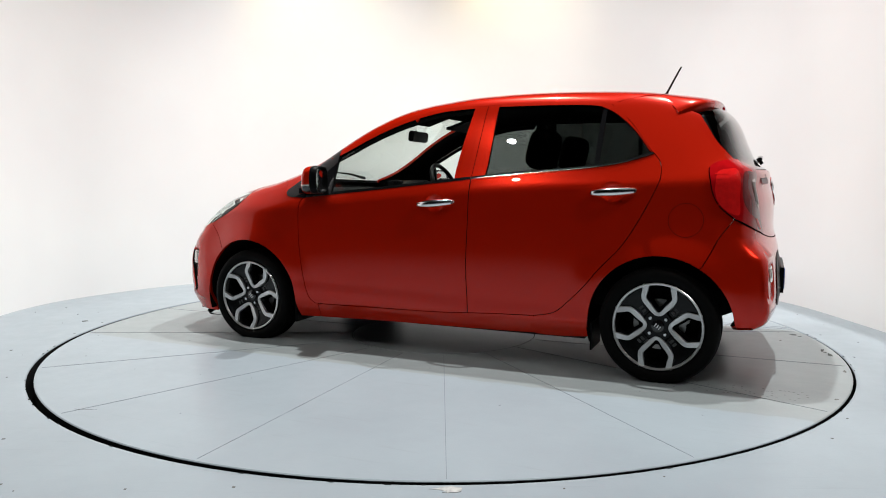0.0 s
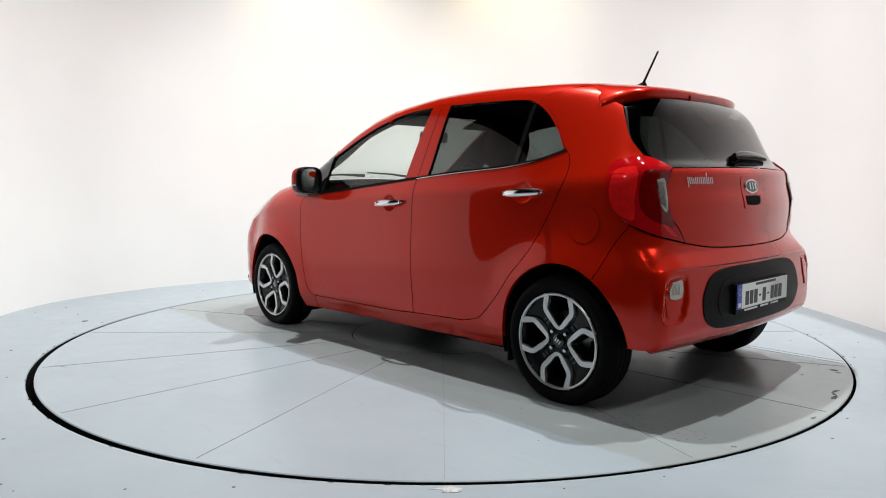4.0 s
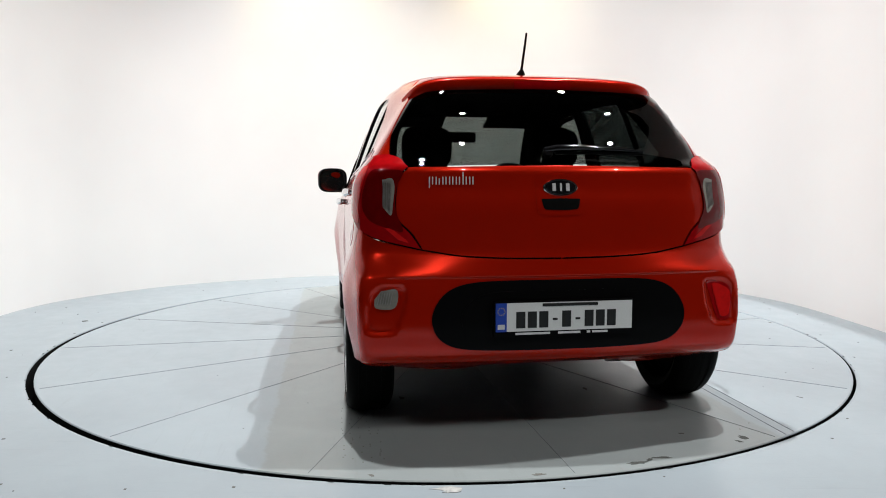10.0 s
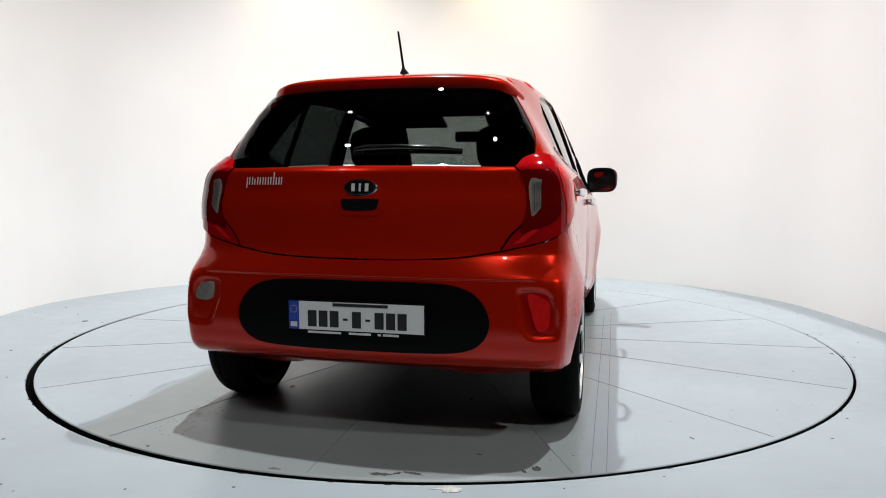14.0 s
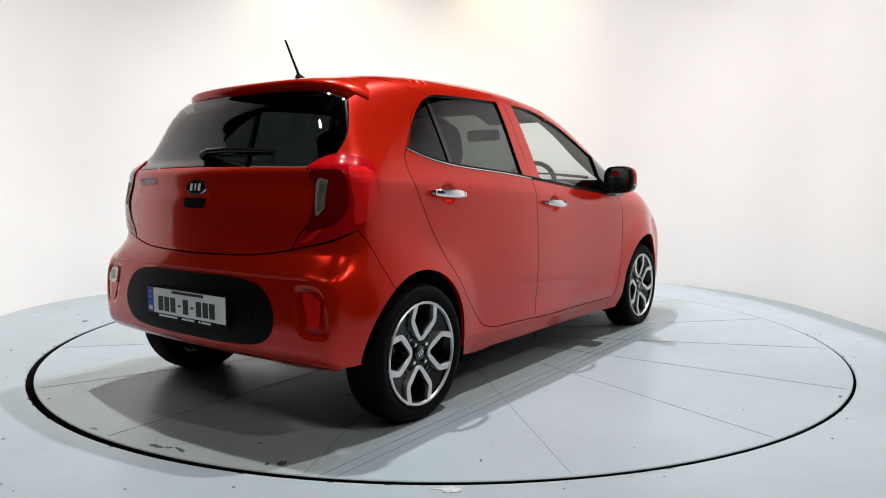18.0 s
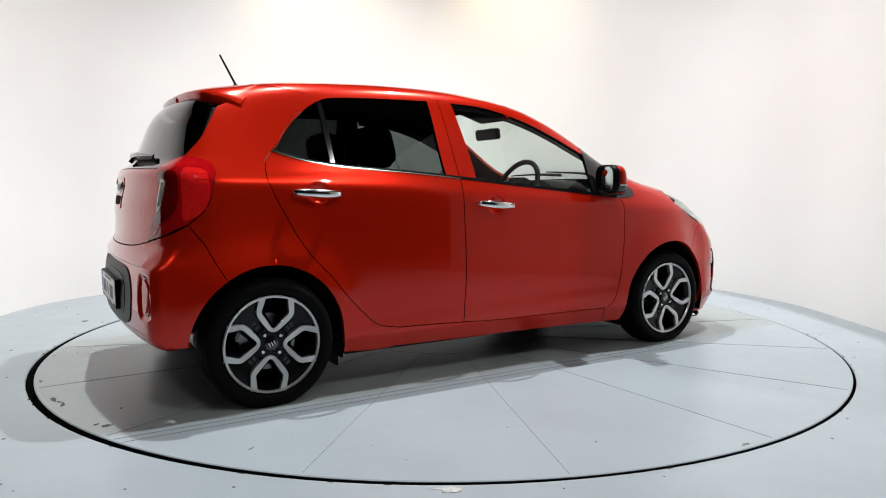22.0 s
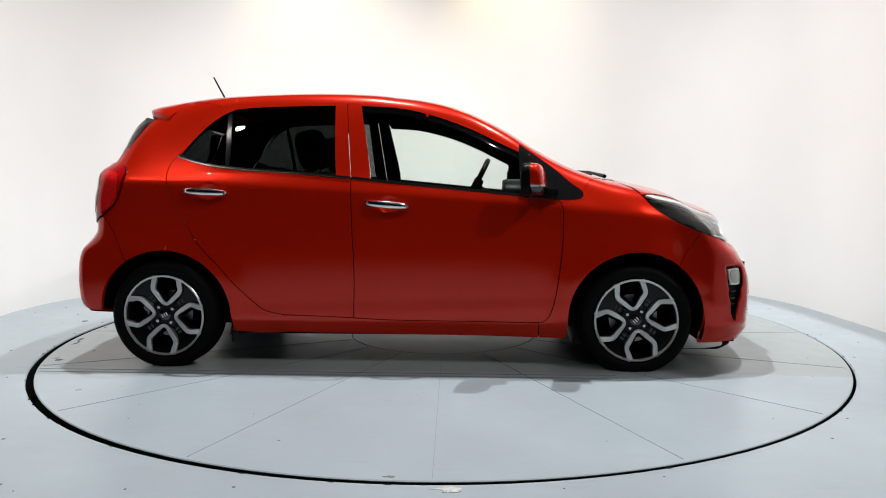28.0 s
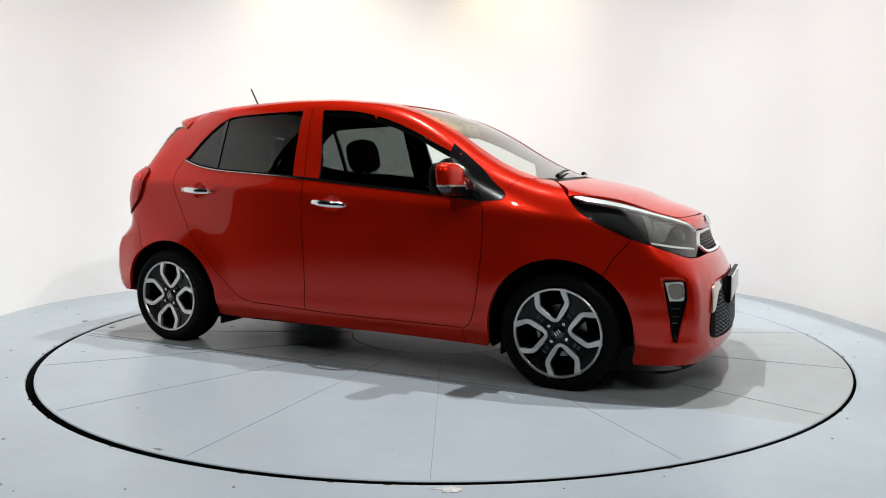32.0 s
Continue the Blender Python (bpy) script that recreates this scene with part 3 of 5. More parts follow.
def doors(s):
    bottom = [(0.700, 0.243), (0.426, 0.243), (-0.004, 0.247), (-0.223, 0.258)]
    d = panel("front_door", "side", joined(PILLAR, belt(-0.231, 0.806), DOOR_F, bottom), RED, CAR, s, edge=INSIDE, cell=0.02, dish=hollow_at(-0.034, 0.838), fine=[around_hollow(-0.034, 0.838)])
    panel("window_frame", "side", joined(PILLAR_UP, TOP_F, [(0.624, 1.127), (0.628, 1.092)], WIN_F[::-1], [(-0.195, 1.343), (-0.133, 0.957), (-0.231, 0.966)]), RED, d, s, gap=0.0015, edge=GLOSSBLACK)
    panel("window_pane", "side", joined([(x, z + 0.012) for x, z in WIN_F], [(0.640, 1.098), (0.640, 0.872)], belt(0.640, -0.130, -0.01), [(-0.125, 0.945), (-0.205, 1.352)]), GLASS_CLEAR, d, s, thick=0, lift=-0.010, label="clear side window glass")
    panel("corner_trim", "side", joined(SAIL_TOP, [(0.921, 0.900), (0.924, 0.884), (0.898, 0.871), (0.801, 0.866)], belt(0.801, 0.634, 0.004, 3), [(0.632, 0.892), (0.622, 1.10)]), GLOSSBLACK, d, s, gap=-0.007, lift=0.003, label="black mirror corner trim", edge=UNDER)
    panel("belt_strip", "side", joined(belt(-0.229, 0.64, -0.002), belt(0.64, -0.229, 0.012)), BLACK, d, s, gap=0, lift=0.002, thick=0.012)
    panel("window_seal", "side", joined(WIN_F, [(0.628, 1.092), (0.620, 1.072)], [(x, z - 0.024) for x, z in WIN_F[::-1]][1:], [(-0.176, 1.318), (-0.195, 1.343)]), BLACK, d, s, gap=0, lift=-0.012, thick=0.008, label="black window seal")
    handle(d, s, 0.069, 0.828, -0.158, 0.846)
    d = panel("rear_door", "side", joined(PILLAR[::-1], [(-0.223, 0.258), (-0.409, 0.266), (-0.586, 0.270)], DOOR_R[::-1], belt(-1.151, -0.231)), RED, CAR, s, edge=INSIDE, cell=0.02, dish=hollow_at(-0.966, 0.902), fine=[around_hollow(-0.966, 0.902)])
    panel("window_frame", "side", joined(PILLAR_UP[::-1], [(-0.231, 0.966), (-0.306, 0.972), (-0.335, 1.346)], WIN_R, [(-1.126, 1.098), (-1.142, 1.086)], TOP_R[::-1]), RED, d, s, gap=0.0015, edge=GLOSSBLACK)
    panel("window_pane", "side", joined([(-0.325, 1.356), (-0.611, 1.353), (-0.825, 1.345), (-0.893, 1.325)], [(-0.880, 1.020)], belt(-0.87, -0.298, -0.01)), GLASS_DARK, d, s, thick=0, lift=-0.010, label="dark tinted side window glass")
    panel("quarter_pane", "side", joined([(-0.893, 1.325), (-0.972, 1.283), (-1.054, 1.205), (-1.138, 1.100)], belt(-1.138, -0.880, -0.01)), GLASS_DARK, d, s, thick=0, lift=-0.010, label="small dark quarter window glass")
    panel("divider_bar", "side", joined([(-0.908, 1.312), (-0.884, 1.322), (-0.868, 1.020), (-0.893, 1.024)]), GLOSSBLACK, d, s, lift=-0.004)
    panel("belt_strip", "side", joined(belt(-1.143, -0.233, -0.002), belt(-0.233, -1.143, 0.011)), BLACK, d, s, gap=0, lift=0.002, thick=0.012)
    panel("chrome_strip", "side", joined(belt(-1.148, -0.233, -0.002), belt(-0.233, -1.148, 0.0016)), CHROME, d, s, gap=0, lift=0.0040, thick=0.006, label="thin chrome strip under the window")
    handle(d, s, -0.862, 0.895, -1.091, 0.908)


def hollow_at(x, z):
    """The round hollow behind a door handle, as depth over the door's sheet."""
    def depth(uv):
        r = np.hypot((uv[:, 0] - x) / 0.058, (uv[:, 1] - z) / 0.050)
        return -0.026 * ease(1.0, 0.25, r)
    return depth


def around_hollow(x, z):
    return [x + 0.0065 * k for k in range(-10, 11)], [z + 0.006 * k for k in range(-10, 11)]


def handle(door, s, x0, z0, x1, z1):
    """A chrome pull bar on two feet over the hollow."""
    bm = bmesh.new()
    rings = []
    for k in range(25):
        t = k / 24
        x, z = x0 + (x1 - x0) * t, z0 + (z1 - z0) * t
        p = on_side(x, z)
        w = math.sin(math.pi * min(1, max(0, t)) ) ** 0.28 if 0 < t < 1 else 0.06
        out = 0.036 * (math.sin(math.pi * t) ** 0.5 if 0 < t < 1 else 0.0) + 0.004
        h, d = 0.0185 * w, 0.0105 * w
        rings.append([(x, s * (p[1] + out + d * math.cos(a)), z + h * math.sin(a)) for a in np.linspace(0, 2 * math.pi, 12, endpoint=False)])
    loft(bm, rings)
    bar = part("handle", bm, CHROME, door, "chrome door handle", angle=70)
    for t in (0.10, 0.90):
        x, z = x0 + (x1 - x0) * t, z0 + (z1 - z0) * t
        p = on_side(x, z)
        bm = bmesh.new()
        box(bm, (x - 0.014, s * (p[1] - 0.004) - 0.0, z - 0.010), (x + 0.014, s * (p[1] + 0.026), z + 0.010))
        part("handle_foot", bm, CHROME, bar, bevel=0.004)


def flank(s):
    """Sill, rear quarter and front wing of one side."""
    sill = joined([(-0.586, 0.270), (-0.409, 0.266), (-0.223, 0.258), (-0.004, 0.247), (0.426, 0.243), (0.718, 0.243)], [(0.718, 0.243), (0.721, 0.160)], [(0.721, 0.158), (0.282, 0.163), (-0.300, 0.170), (-0.586, 0.174)])
    panel("sill", "side", sill, RED, CAR, s, edge=RED)
    side3 = lambda pts: [tuple(on_side(x, z)) for x, z in pts]
    low = side3([(-0.586, 0.270), (-0.586, 0.174), (-0.845, 0.178), (-0.858, 0.20)])
    arc = side3(arch(-HUB_X, 2, 122, 14))
    seam = [(-1.385, 0.784, 0.562), (-1.421, 0.756, 0.638), (-1.457, 0.743, 0.704), (-1.513, 0.726, 0.779)]
    lamp = [(-1.513, 0.726, 0.779), (-1.452, 0.739, 0.835), (-1.420, 0.739, 0.905), (-1.414, 0.735, 0.976), (-1.420, 0.709, 1.022), (-1.462, 0.673, 1.044), (-1.507, 0.617, 1.052)]
    glass_edge = [(-1.507, 0.617, 1.052)] + [tuple(lifted("back", [p])[0]) for p in ((0.607, 1.128), (0.567, 1.208), (0.526, 1.274))]
    spoiler_edge = [glass_edge[-1], (-1.21, 0.489, 1.338), (-1.145, 0.452, 1.383)]
    top = from_top(QUARTER_TOP[::-1])
    down = side3([(-0.921, 1.339), (-1.030, 1.239), (-1.124, 1.112), (-1.151, 1.084)])
    door = side3(DOOR_R)
    outline = joined(on_back(*low), on_back(*arc), on_back(*seam), on_back(*lamp), on_back(*glass_edge), on_back(*spoiler_edge), on_back(*top), on_back(*down), on_back(*door))
    panel("quarter_panel", "round_back", outline, RED, CAR, s, gap=0.0015, edge=RED, cell=0.022)
    top_edge = [(x, z) for x, _, z in from_top(FOOT)]
    seam_hood = [(1.045, top_edge[-1][1]), (1.12, 0.952), (1.185, 0.919), (1.224, 0.884)]
    under = [(1.224, 0.884), (1.288, 0.816), (1.388, 0.756), (1.519, 0.697)]
    outline = joined([(0.721, 0.158), (0.719, 0.243), (0.737, 0.246)], DOOR_F[::-1], [(0.806, 0.863), (0.898, 0.868), (0.926, 0.883), (0.921, 0.900)], top_edge, seam_hood, under, [(1.519, 0.697), (1.448, 0.614), (1.405, 0.537)], arch(HUB_X, 53, 178, 12), [(0.862, 0.20), (0.850, 0.158)])
    panel("front_wing", "side", outline, RED, CAR, s, edge=RED, cell=0.02)
    # fuel flap, only on the left
    if s > 0:
        ring = [(-1.310 + 0.079 * math.cos(a), 0.772 + 0.079 * math.sin(a)) for a in np.linspace(0, 2 * math.pi, 40, endpoint=False)]
        panel("flap_gap", "side", ring, UNDER, CAR, s, gap=0, thick=0, lift=0.0006, label="dark gap round the fuel flap")
        panel("fuel_flap", "side", ring, RED, CAR, s, gap=0.002, thick=0.002, lift=0.0016, label="round red fuel flap")


def roof():
    half = joined(ROOF_EDGE, [(0.159, 0.582), (0.20, 0.405)], [(0.20, 0.405), (0.245, 0.2), (0.255, 0.0)])
    back = joined([(-1.175, 0.0), (-1.168, 0.25), (-1.145, 0.452)], QUARTER_TOP[::-1])
    left = joined(back, half)
    outline = left + [(u, -v) for u, v in left[::-1]]
    panel("roof_panel", "top", joined(outline), RED, CAR, gap=0, cell=0.05)
    for s in (1, -1):
        edge = [(0.159, 0.582), (0.335, 0.603), (0.480, 0.629), (0.624, 0.645), (0.792, 0.687), (0.870, 0.718), (0.921, 0.740)]
        panel("windscreen_pillar", "top", joined(edge, FOOT, SCREEN_EDGE, [(0.20, 0.405), (0.159, 0.582)]), RED, CAR, s, gap=0, cell=0.03)
    left = joined(SCREEN_EDGE[::-1], [(1.045, 0.545), (1.10, 0.3), (1.115, 0.0)])
    right = joined([(0.255, 0.0), (0.245, 0.2), (0.20, 0.405)])
    outline = joined(right + left)
    outline = outline + [(u, -v) for u, v in outline[::-1]]
    panel("windscreen", "top", joined(outline), GLASS_CLEAR, CAR, thick=0, lift=-0.004, gap=0, cell=0.05, label="clear curved windscreen")
    panel("cowl", "top", joined([(1.045, 0.545), (1.10, 0.3), (1.115, 0.0), (1.10, -0.3), (1.045, -0.545)], [(1.125, -0.534), (1.155, -0.3), (1.165, 0.0), (1.155, 0.3), (1.125, 0.534)]), BLACK, CAR, lift=-0.006, label="black plastic wiper cowl")
    side_l = joined([(1.165, 0.0), (1.155, 0.3), (1.122, 0.534)], [(1.122, 0.534), (1.19, 0.615), (1.226, 0.700)], [(1.226, 0.700), (1.342, 0.600), (1.519, 0.445), (1.655, 0.352), (1.700, 0.235), (1.722, 0.12), (1.728, 0.0)])
    hood = joined(side_l + [(u, -v) for u, v in side_l[::-1]])
    panel("bonnet", "top", hood, RED, CAR, label="red bonnet", cell=0.045)
    # two wiper arms on the cowl
    for y0, y1 in ((-0.42, 0.12), (0.08, 0.52)):
        a, b = lifted("top", [(1.09, y0)])[0], lifted("top", [(1.00, y1)])[0]
        bm = bmesh.new()
        tube(bm, [a + (0, 0, 0.012), 0.5 * (a + b) + (0, 0, 0.018), b + (0, 0, 0.008)], [0.011, 0.007, 0.004])
        part("wiper", bm, BLACK, CAR, "black windscreen wiper")


def rear():
    half = [(-1.634, 0.508, 0.702), (-1.669, 0.378, 0.682), (-1.690, 0.22, 0.673), (-1.70, 0.0, 0.670)]
    inner = [(-1.594, 0.552, 1.005), (-1.594, 0.584, 0.972), (-1.594, 0.597, 0.932), (-1.605, 0.603, 0.850), (-1.612, 0.590, 0.806), (-1.622, 0.545, 0.760), (-1.634, 0.508, 0.702)]
    yz = lambda pts: [(y, z) for _, y, z in pts]
    left = joined([(0.0, 1.012), (0.2, 1.010), (0.552, 1.005)], yz(inner), yz(half))
    gate = panel("tailgate", "back", joined(left + [(-u, v) for u, v in left[::-1]]), RED, CAR, label="red tailgate", edge=INSIDE)
    left = joined([(0.0, 1.315), (0.3, 1.312), (0.45, 1.305), (0.518, 1.280)], [(0.526, 1.274), (0.567, 1.208), (0.607, 1.128), (0.617, 1.052)], [(0.617, 1.050), (0.585, 1.030), (0.552, 1.007), (0.2, 1.012), (0.0, 1.014)])
    panel("rear_window", "back", joined(left + [(-u, v) for u, v in left[::-1]]), GLASS_DARK, gate, thick=0, lift=-0.002, label="dark tinted rear window glass")
    for s in (1, -1):
        rim = joined([(0.592, 1.046), (0.582, 1.128), (0.542, 1.208), (0.500, 1.274)], [(0.526, 1.274), (0.567, 1.208), (0.607, 1.128), (0.617, 1.052)])
        panel("window_border", "back", rim, BLACK, gate, s, gap=0, lift=-0.007, thick=0.003)
    # badge, handle hollow and lettering
    hollow = joined([(0.095, 0.962), (0.075, 0.972), (0.0, 0.974), (-0.075, 0.972), (-0.095, 0.962)], [(-0.095, 0.960), (-0.092, 0.87), (-0.080, 0.832), (0.0, 0.826), (0.080, 0.832), (0.092, 0.87), (0.095, 0.960)])
    panel("handle_surround", "back", hollow, RED, gate, gap=0, lift=0.0025, thick=0.004, cell=0.02)
    grip = joined([(0.073, 0.886), (0.0, 0.888), (-0.073, 0.886)], [(-0.073, 0.884), (-0.066, 0.855), (-0.050, 0.848), (0.0, 0.846), (0.050, 0.848), (0.066, 0.855), (0.073, 0.884)])
    panel("handle_recess", "back", grip, UNDER, gate, gap=0, lift=0.0045, thick=0.002, cell=0.02, label="dark tailgate handle recess")
    p, n = lifted("back", [(0.0, 0.928)])[0], slope(lifted("back", [(0.0, 0.928)]))[0]
    lean = math.atan2(n[2], -n[0])
    plane = Matrix.Translation(p) @ Matrix.Rotation(lean, 4, "Y") @ Matrix(((0, 0, -1, 0), (-1, 0, 0, 0), (0, 1, 0, 0), (0, 0, 0, 1)))
    for name, rx, rz, o, mat in (("emblem", 0.066, 0.033, 0.008, CHROME), ("emblem_field", 0.059, 0.0265, 0.0095, GLOSSBLACK)):
        bm = bmesh.new()
        ring = lambda f, o: [plane @ Vector((f * rx * math.cos(a), f * rz * math.sin(a), o)) for a in np.linspace(0, 2 * math.pi, 40, endpoint=False)]
        loft(bm, [ring(1, 0.0), ring(1, o - 0.003), ring(0.95, o), ring(0.6, o + 0.0005)])
        part(name, bm, mat, gate, "oval chrome-rimmed emblem" if name == "emblem" else "")
    for x, w, t in ((-0.026, 0.013, 0), (0.0, 0.007, 0), (0.026, 0.013, 0)):
        bm = bmesh.new()
        box(bm, (-w / 2, -0.0145, 0.009), (w / 2, 0.0145, 0.0125), plane @ pose(x, 0, 0, 0, 0, t))
        part("emblem_bar", bm, SILVERLETTER, gate, smooth=False)
    p, n = lifted("back", [(0.397, 0.953)])[0], slope(lifted("back", [(0.397, 0.953)]))[0]
    turn = math.atan2(n[1], -n[0])
    at = Matrix.Translation(p + n * 0.002) @ Matrix.Rotation(-turn, 4, "Z") @ Matrix.Rotation(lean, 4, "Y") @ Matrix(((0, 0, -1, 0), (-1, 0, 0, 0), (0, 1, 0, 0), (0, 0, 0, 1)))
    script(gate, at)
    # rear wiper: pivot, arm and blade lying on the glass
    bm = bmesh.new()
    P = lambda y, z, o: lifted("back", [(y, z)])[0] + slope(lifted("back", [(y, z)]))[0] * o
    tube(bm, [P(0.030, 1.050, 0.004), P(0.030, 1.050, 0.022)], 0.020, 12)
    arm = part("rear_wiper", bm, BLACK, gate, "black rear wiper arm")
    bm = bmesh.new()
    tube(bm, [P(0.045, 1.056, 0.020), P(0.00, 1.062, 0.024), P(-0.12, 1.066, 0.022), P(-0.26, 1.062, 0.018), P(-0.36, 1.058, 0.012)], [0.010, 0.014, 0.012, 0.009, 0.005], 10)
    part("wiper_arm", bm, GLOSSBLACK, arm)
    bm = bmesh.new()
    tube(bm, [P(0.0, 1.052, 0.008), P(-0.18, 1.054, 0.008), P(-0.36, 1.050, 0.008)], 0.006, 6)
    part("wiper_blade", bm, BLACK, arm)
    lamps(1)
    lamps(-1)
    bumper()
    spoiler()


def script(gate, at):
    """The model's name stands as plain silver bars of its size."""
    for k in range(7):
        tall, low = (0.028, -0.026) if k == 0 else ((0.034, -0.014) if k == 5 else (0.016, -0.014))
        for dx, top in ((0.0, tall if k == 5 else 0.016), (0.0115, 0.016 if k != 1 else 0.010)):
            bm = bmesh.new()
            x = 0.0245 * k - 0.086 + dx
            box(bm, (x, low if dx == 0 else -0.014, 0.0), (x + 0.0042, top, 0.003), at)
            part("name_bar", bm, SILVERLETTER, gate, bevel=0.001)


def lamps(s):
    """A tail lamp: dark red housing, bright red ribbed field outside, clear reversing lens inside."""
    outer = [(-1.507, 0.617, 1.052), (-1.462, 0.673, 1.044), (-1.420, 0.709, 1.022), (-1.414, 0.735, 0.976), (-1.420, 0.739, 0.905), (-1.452, 0.739, 0.835), (-1.513, 0.726, 0.779)]
    low = [(-1.513, 0.726, 0.779), (-1.585, 0.658, 0.738), (-1.634, 0.508, 0.702)]
    inner = [(-1.634, 0.508, 0.702), (-1.622, 0.545, 0.760), (-1.612, 0.590, 0.806), (-1.605, 0.603, 0.850), (-1.594, 0.597, 0.932), (-1.594, 0.584, 0.972), (-1.594, 0.552, 1.005)]
    top = [(-1.594, 0.552, 1.005), (-1.545, 0.580, 1.036), (-1.507, 0.617, 1.052)]
    outline = joined(on_back(*outer), on_back(*low), on_back(*inner), on_back(*top))
    swell = lambda uv: 0.014 * np.clip(1 - ((uv[:, 1] - 0.90) / 0.2) ** 2, 0, 1) * ease(0.52, 0.70, uv[:, 0])
    lamp = panel("tail_lamp", "round_back", outline, LENS_MID, CAR, s, lift=0.003, cell=0.016, dish=swell, label="dark red tail lamp with bright red and clear lenses", edge=LENS_DEEP)
    dark = [(-1.594, 0.572, 0.985), (-1.560, 0.625, 0.992), (-1.528, 0.662, 0.985), (-1.522, 0.684, 0.930), (-1.530, 0.692, 0.860), (-1.556, 0.668, 0.806), (-1.598, 0.612, 0.778), (-1.616, 0.574, 0.772), (-1.609, 0.598, 0.840), (-1.600, 0.602, 0.930)]
    panel("dark_lens", "round_back", joined(bend(on_back(*dark), 4, True)), LENS_DEEP, lamp, s, gap=0, lift=0.0042, cell=0.015, thick=0.001, dish=swell, label="deep red middle of the lens")
    field = [(-1.520, 0.690, 0.990), (-1.478, 0.690, 1.000), (-1.440, 0.714, 0.985), (-1.430, 0.732, 0.930), (-1.436, 0.733, 0.870), (-1.470, 0.730, 0.820), (-1.520, 0.712, 0.800), (-1.516, 0.702, 0.880)]
    panel("outer_lens", "round_back", joined(bend(on_back(*field), 4, True)), LENS_RED, lamp, s, gap=0, lift=0.0048, cell=0.015, thick=0.001, dish=swell, label="bright red outer lens")
    foot = [(-1.596, 0.640, 0.782), (-1.606, 0.612, 0.776), (-1.622, 0.556, 0.730), (-1.610, 0.590, 0.738)]
    panel("foot_lens", "round_back", joined(on_back(*foot)), LENS_RED, lamp, s, gap=0, lift=0.0050, cell=0.015, thick=0.001, dish=swell, label="bright red reflector at the lamp's foot")
    for k in range(8):
        z = 0.842 + 0.019 * k
        a, b = on_back((-1.512, 0.700, z), (-1.436, 0.729, z))
        panel("lens_rib", "round_back", [a, b, (b[0], z + 0.004), (a[0], z + 0.004)], LENS_RED, lamp, s, gap=0, lift=0.0060, cell=0.03, thick=0.001, dish=swell)
    clear = [(-1.573, 0.645, 0.957), (-1.590, 0.608, 0.954), (-1.606, 0.614, 0.832), (-1.594, 0.646, 0.856)]
    lens = panel("reversing_lens", "round_back", joined(on_back(*clear)), LENS_CLEAR, lamp, s, gap=0, lift=0.0055, cell=0.02, thick=0.003, dish=swell, label="clear ribbed reversing lens")
    for k in range(5):
        a = on_back((-1.576 - 0.002 * k, 0.640 - 0.006 * k, 0.95))[0][0]
        b = on_back((-1.594 - 0.002 * k, 0.642 - 0.006 * k, 0.856 - 0.004 * k))[0][0]
        panel("lens_line", "round_back", [(a, 0.948), (a + 0.0022, 0.948), (b + 0.0022, 0.860 - 0.004 * k), (b, 0.860 - 0.004 * k)], STEEL, lens, s, gap=0, lift=0.0078, thick=0.001, dish=swell)


POCKET_U = on_back(lifted("back", [(0.652, 0.49)])[0])[0][0]


def pocket_hollow(uv):
    """Hollows for the small lamps, over the rear bumper's sheet."""
    u, z = np.abs(uv[:, 0]) - POCKET_U - 0.12 * (uv[:, 1] - 0.49) * -1, uv[:, 1] - 0.49
    r = ((u / 0.043) ** 4 + (z / 0.088) ** 4) ** 0.25
    return -0.013 * ease(1.12, 0.82, r)


